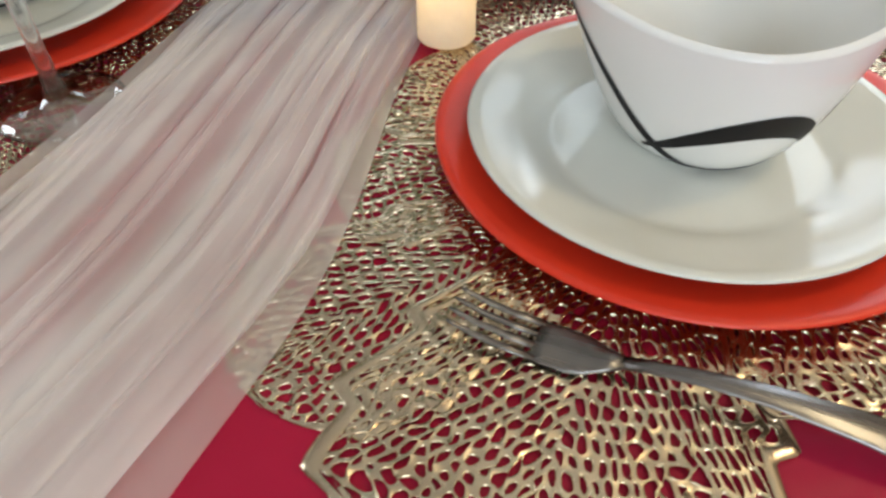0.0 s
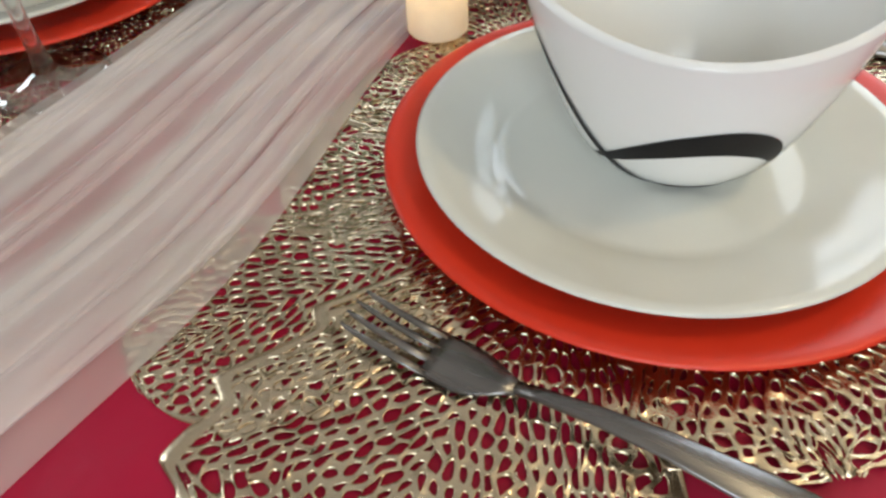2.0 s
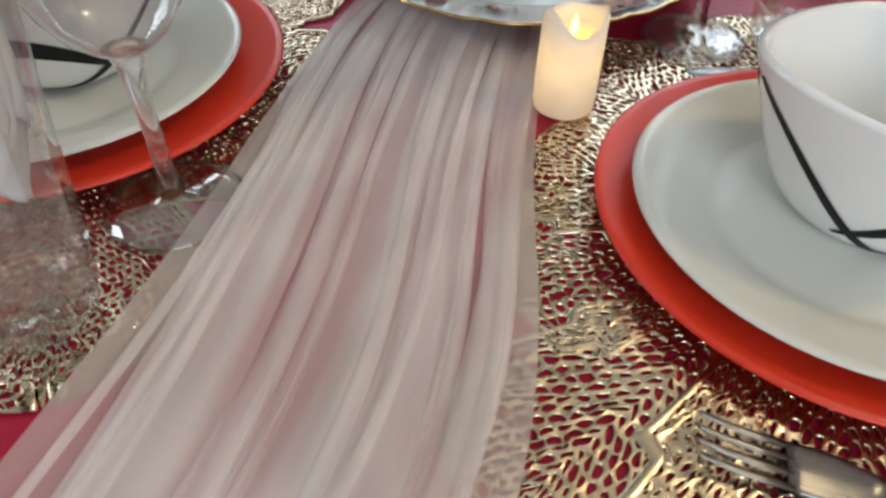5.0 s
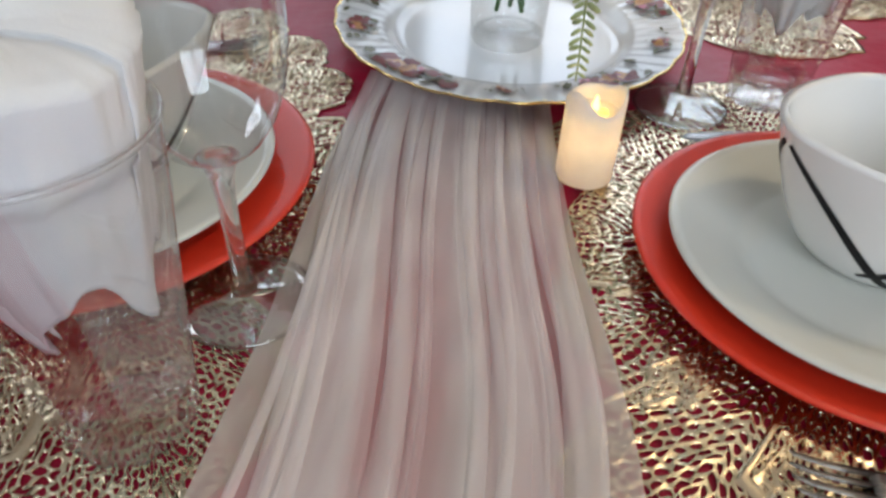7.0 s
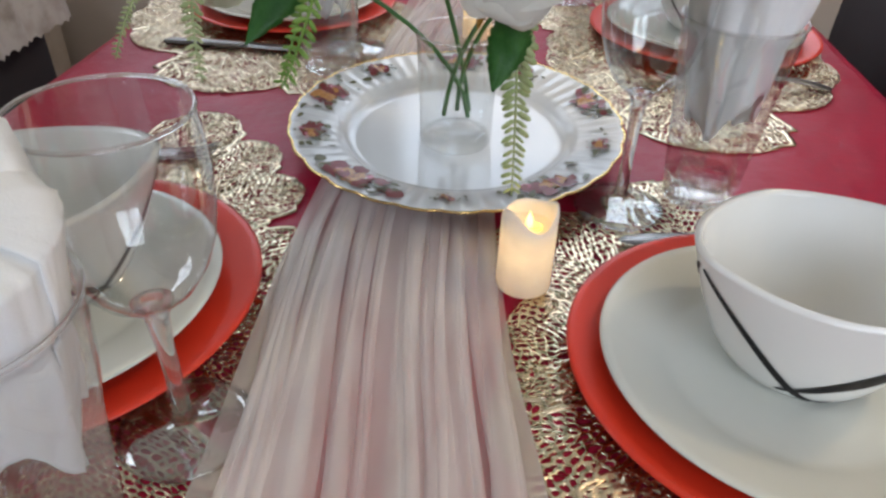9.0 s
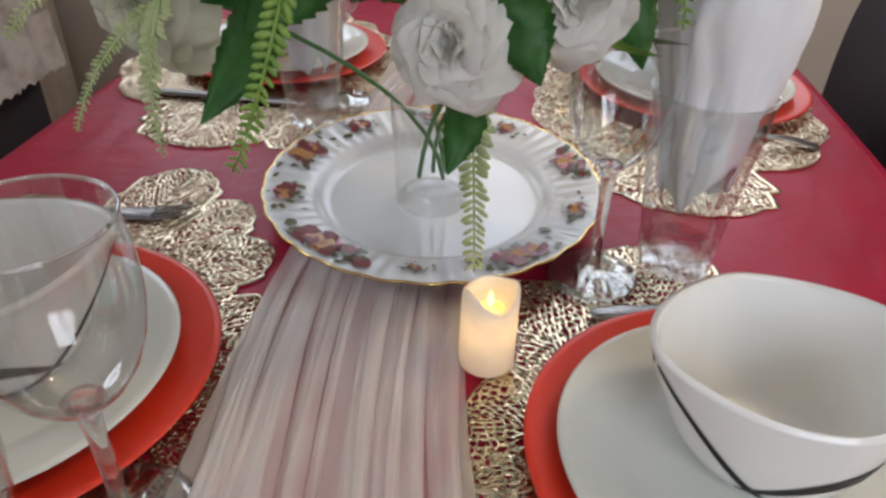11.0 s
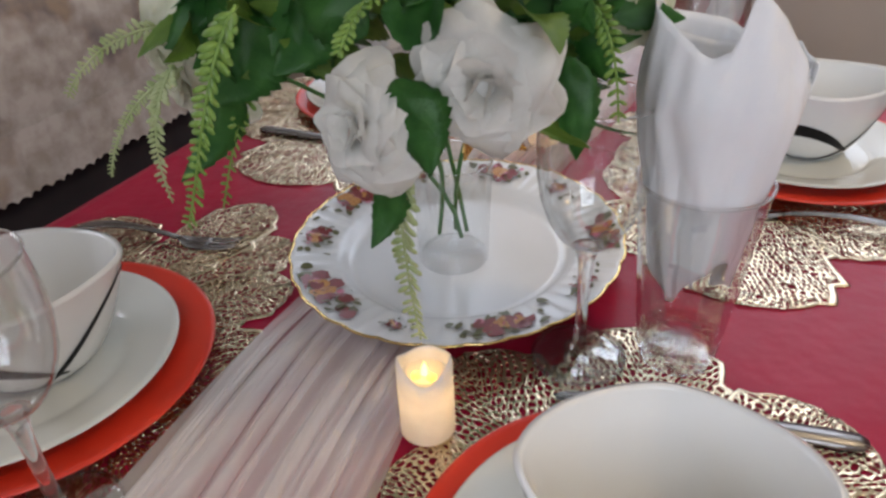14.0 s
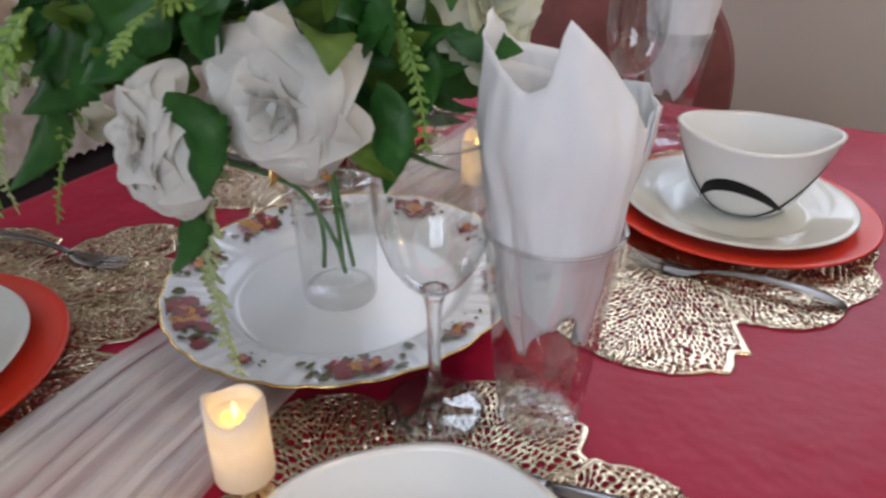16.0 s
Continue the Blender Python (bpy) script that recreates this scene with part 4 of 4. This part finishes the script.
def frond(pts, size, material=FERN, pairs=14, seed=1):
    """A trailing stalk with pairs of small plump leaflets."""
    rnd, path = random.Random(seed), bezier(*pts, n=pairs * 2)
    stalk = part("frond", add_tube(bmesh.new(), path, [0.0016 * (1 - 0.6 * i / len(path)) for i in range(len(path))], 6), material, bouquet)
    bm = bmesh.new()
    for i in range(1, len(path) - 1):
        s = i / len(path)
        d = (path[i + 1] - path[i - 1]).normalized()
        side = d.cross(Vector((0.15, 1, 0.1))).normalized()
        for sg in (-1, 1):
            k = size * (1 - 0.55 * s) * rnd.uniform(0.8, 1.15)
            v = (side * sg * 0.9 + d * 0.55 + Vector((0, rnd.uniform(-0.6, 0.3), 0))).normalized()
            m = Matrix((v, d.cross(v).normalized(), v.cross(d.cross(v)).normalized())).transposed().to_4x4()
            bmesh.ops.create_uvsphere(bm, u_segments=6, v_segments=4, radius=1.0,
                                      matrix=Matrix.Translation(path[i] + v * k * 0.80) @ m @ Matrix.Diagonal((k * 0.80, k * 0.14, k * 0.30, 1)))
    part("frond_blade", bm, material, stalk)
    return stalk


def stem(a, b, c, d, r=0.0022):
    return part("stem", add_tube(bmesh.new(), bezier(a, b, c, d), r, 8), STEMGREEN, bouquet)


BASE = Vector((VX, VY, VZ + 0.03))
ROSES = [((-0.002, 0.462, 0.990), (-0.35, -1, 0.15), 0.033, PETAL), ((0.067, 0.493, 1.012), (0.25, -1, 0.0), 0.038, PETAL), ((-0.258, 0.600, 0.962), (-0.5, -0.9, -0.3), 0.056, PETALC),
         ((-0.150, 0.585, 1.062), (-0.4, -1, 0.5), 0.040, PETALC), ((0.128, 0.640, 1.050), (0.8, -0.6, 0.3), 0.038, PETALC),
         ((-0.12, 0.78, 1.05), (-0.4, 0.8, 0.4), 0.042, PETAL), ((0.06, 0.79, 1.04), (0.4, 0.9, 0.3), 0.042, PETAL)]
for i, (c, f, s, m) in enumerate(ROSES):
    rose(c, f, s, 40 + i, m)
    c = Vector(c)
    back = c - Vector(f).normalized() * s * 0.4
    if i in (0, 1, 2, 5):
        stem(BASE + Vector(((i % 3 - 1) * 0.012, (i % 2) * 0.014 - 0.007, 0)), BASE + Vector((0, 0, 0.10)), back + Vector((0, 0, -0.03)) - Vector(f) * 0.05, back)

for c, f, s, m in ROSES[:2]:
    u, w, d = basis(f)
    for k in range(5):
        a = 2 * math.pi * k / 5 + 0.4
        out = (u * math.cos(a) + w * math.sin(a))
        rim0 = Vector(c) - d * s * 0.30 + out * s * 0.55 + Vector((0, 0, -0.55 * s))
        leaf(rim0 + out * s * 0.35, rim0 - out * s * 0.30, 0.0075, 0.6 * k, GILT, 0.10, 4)

CROWN = Vector((-0.03, 0.61, 1.0))
LEAVES = [((0.001, 0.460, 0.908), (0.014, 0.470, 0.958), 0.023), ((0.052, 0.448, 0.974), (0.030, 0.456, 1.026), 0.034), ((-0.160, 0.470, 0.925), (-0.115, 0.49, 1.01), 0.034),
          ((-0.125, 0.475, 0.985), (-0.085, 0.50, 1.040), 0.046), ((-0.185, 0.51, 1.01), (-0.12, 0.53, 1.05), 0.042), ((0.118, 0.520, 0.962), (0.105, 0.54, 1.02), 0.026),
          ((0.125, 0.560, 1.000), (0.10, 0.58, 1.04), 0.022), ((0.05, 0.48, 1.060), (0.0, 0.50, 1.05), 0.040), ((-0.07, 0.48, 1.010), (-0.045, 0.50, 1.055), 0.040),
          ((-0.21, 0.57, 1.035), (-0.14, 0.58, 1.05), 0.040), ((-0.04, 0.475, 1.065), (-0.01, 0.50, 1.035), 0.036), ((0.115, 0.52, 1.045), (0.08, 0.54, 1.06), 0.036)]
for tip, root, wdt in LEAVES:
    leaf(tip, root, wdt, 9)
rnd = random.Random(31)
for i in range(110):
    r = Vector((rnd.uniform(-0.17, 0.12), rnd.uniform(0.51, 0.62), rnd.uniform(1.0, 1.085)))
    d = Vector((rnd.uniform(-1, 0.6), rnd.uniform(-0.8, 0.2), rnd.uniform(-0.5, 0.5))).normalized()
    tip = r + d * rnd.uniform(0.04, 0.07)
    if tip.y > 0.475 and all((tip - Vector(c)).length > 1.2 * s0 for c, f0, s0, m0 in ROSES):
        leaf(tip, r, rnd.uniform(0.016, 0.028), 9 if i % 2 else rnd.uniform(0, 3.1), LEAF if i % 4 else FERN)
rnd = random.Random(77)
for i in range(260):
    a, e = rnd.uniform(0, 2 * math.pi), rnd.uniform(-0.35, 0.9)
    d = Vector((math.cos(a) * math.cos(e), math.sin(a) * math.cos(e), math.sin(e)))
    s = rnd.uniform(0.4, 1.0)
    r = CROWN + Vector((d.x * 0.13 * s, d.y * 0.12 * s, 0.02 + d.z * 0.05))
    tip, wdt, roll = r + d * rnd.uniform(0.04, 0.075) + Vector((0, 0, -0.012)), rnd.uniform(0.018, 0.032), rnd.uniform(0, 3.1)
    if tip.y < 0.50 or any((tip - Vector(c)).length < 1.35 * s0 or (r - Vector(c)).length < s0 for c, f0, s0, m0 in ROSES):
        continue
    leaf(tip, r, wdt, roll, LEAF if i % 4 else FERN)

FRONDS = [(((0.014, 0.50, 0.985), (0.012, 0.475, 0.95), (0.018, 0.470, 0.90), (0.020, 0.484, 0.818)), 0.0115, PALEFERN, 17), (((-0.080, 0.47, 1.055), (-0.085, 0.435, 1.03), (-0.10, 0.43, 0.96), (-0.128, 0.435, 0.912)), 0.0100, FERN, 14),
          (((-0.20, 0.53, 0.99), (-0.20, 0.50, 0.97), (-0.205, 0.49, 0.94), (-0.207, 0.50, 0.884)), 0.0085, PALEFERN, 13), (((-0.20, 0.54, 0.985), (-0.23, 0.51, 0.97), (-0.25, 0.50, 0.94), (-0.268, 0.50, 0.898)), 0.0055, PALEFERN, 16),
          (((-0.23, 0.56, 1.01), (-0.26, 0.53, 1.01), (-0.29, 0.52, 0.985), (-0.315, 0.52, 0.955)), 0.0075, PALEFERN, 11), (((0.00, 0.55, 1.03), (0.0, 0.51, 1.08), (0.0, 0.47, 1.06), (-0.004, 0.455, 1.035)), 0.010, FERN, 11),
          (((0.08, 0.56, 1.05), (0.12, 0.54, 1.07), (0.135, 0.53, 1.04), (0.14, 0.53, 0.985)), 0.0085, FERN, 11), (((-0.09, 0.55, 1.03), (-0.11, 0.50, 1.00), (-0.12, 0.49, 0.96), (-0.145, 0.49, 0.895)), 0.0075, FERN, 12),
          (((-0.05, 0.57, 1.06), (-0.06, 0.52, 1.12), (-0.05, 0.49, 1.10), (-0.045, 0.48, 1.06)), 0.010, FERN, 10)]
for i, (p, s, m, n) in enumerate(FRONDS):
    frond(p, s, m, n, 90 + i)

# ---- chairs and furniture round the table ----


def cushion_block(lo, hi, bevel, puff, seed):
    """A padded slab: subdivided and swollen, with soft irregular folds."""
    bm = box(lo, hi, bevel)
    bmesh.ops.subdivide_edges(bm, edges=bm.edges[:], cuts=3, use_grid_fill=True)
    c = Vector([(a + b) / 2 for a, b in zip(lo, hi)])
    for v in bm.verts:
        d = v.co - c
        v.co += d.normalized() * puff * noise.noise(v.co * 5 + Vector((seed, 0, 0)))
    return bm


def covered_chair(x, y, turn):
    root = thing("dining_chair", "dining chair in a loose cream floral slipcover with lace hem", "chair", "chairs round the table")
    part("back_cover", cushion_block((-0.05, -0.30, 0.73), (0.05, 0.30, 0.965), 0.045, 0.02, 3.0), FLORAL, root)
    # Lower back and seat get near-black colour to darken the gap beside the table.
    part("back_frame", box((-0.03, -0.27, 0.36), (0.03, 0.27, 0.76), 0.01), DARKCLOTH, root, "lower back coloured near-black for a dark gap")
    part("seat", cushion_block((0.02, -0.27, 0.36), (0.46, 0.27, 0.47), 0.04, 0.012, 6.0), DARKCLOTH, root, "seat coloured near-black for a dark gap under the cover")
    bm = bmesh.new()
    rows = [[], [], []]
    for i in range(97):
        yy = -0.30 + 0.60 * i / 96
        for q, (z, o) in enumerate(((0.80, 0.0), (0.745, 0.004), (0.712 + 0.006 * abs(math.sin(i * math.pi / 3)), 0.008))):
            rows[q].append(bm.verts.new((0.056 + o + 0.003 * math.sin(i * 0.7), yy, z)))
    grid_faces(bm, rows)
    part("lace_hem", bm, FLORAL, root, "scalloped lace hem")
    for lx, ly in ((-0.02, -0.22), (-0.02, 0.22), (0.40, -0.22), (0.40, 0.22)):
        part("leg", box((lx - 0.02, ly - 0.02, 0), (lx + 0.02, ly + 0.02, 0.40), 0.004), WOOD, root)
    root.matrix_world = pose(x, y, 0, 0, 0, turn)
    return root


def dark_chair(x, y, turn, cloth, label):
    root = thing("dining_chair", label, "chair", "chairs round the table")
    bm, rows = bmesh.new(), []
    for s in (-1, 1):
        ring = []
        for i in range(41):
            a = math.pi * i / 40
            ring.append(bm.verts.new((0.03 * s, -0.30 * math.cos(a), 0.60 + 0.36 * math.sin(a) ** 0.6)))
        ring += [bm.verts.new((0.03 * s, 0.28, 0.45)), bm.verts.new((0.03 * s, -0.28, 0.45))]
        rows.append(ring)
    grid_faces(bm, rows, True)
    bm.faces.new(rows[0])
    bm.faces.new(rows[1])
    bmesh.ops.bevel(bm, geom=[e for e in bm.edges if abs(e.verts[0].co.x - e.verts[1].co.x) < 1e-6], offset=0.018, segments=3, profile=0.6, affect="EDGES")
    part("backrest", bm, cloth, root)
    part("seat", box((0.0, -0.25, 0.40), (0.45, 0.25, 0.47), 0.025), cloth, root)
    for lx, ly in ((-0.0, -0.21), (-0.0, 0.21), (0.40, -0.21), (0.40, 0.21)):
        part("leg", box((lx - 0.02, ly - 0.02, 0), (lx + 0.02, ly + 0.02, 0.41), 0.004), WOOD, root)
    root.matrix_world = pose(x, y, 0, 0, 0, turn)
    return root


covered_chair(-0.74, 0.80, 0)
dark_chair(0.64, 1.10, 180, DARKCLOTH, "dark brown upholstered dining chair with a rounded back")
dark_chair(-0.10, 1.78, -90, MAROON, "maroon upholstered dining chair with a rounded back")

sofa = thing("sofa", "beige upholstered sofa with loose seat cushions", "sofa")
part("sofa_base", box((-2.40, 0.55, 0.06), (-1.50, 2.25, 0.36), 0.03), SOFA, sofa)
part("sofa_back", cushion_block((-2.42, 0.55, 0.30), (-2.15, 2.25, 0.86), 0.06, 0.02, 1.0), SOFA, sofa)
for y in (0.60, 1.42):
    part("seat_cushion", cushion_block((-2.18, y, 0.35), (-1.46, y + 0.80, 0.52), 0.05, 0.015, y), SOFA, sofa)
for y in (0.42, 2.12):
    part("sofa_arm", cushion_block((-2.38, y, 0.06), (-1.48, y + 0.18, 0.66), 0.06, 0.01, y), SOFA, sofa)
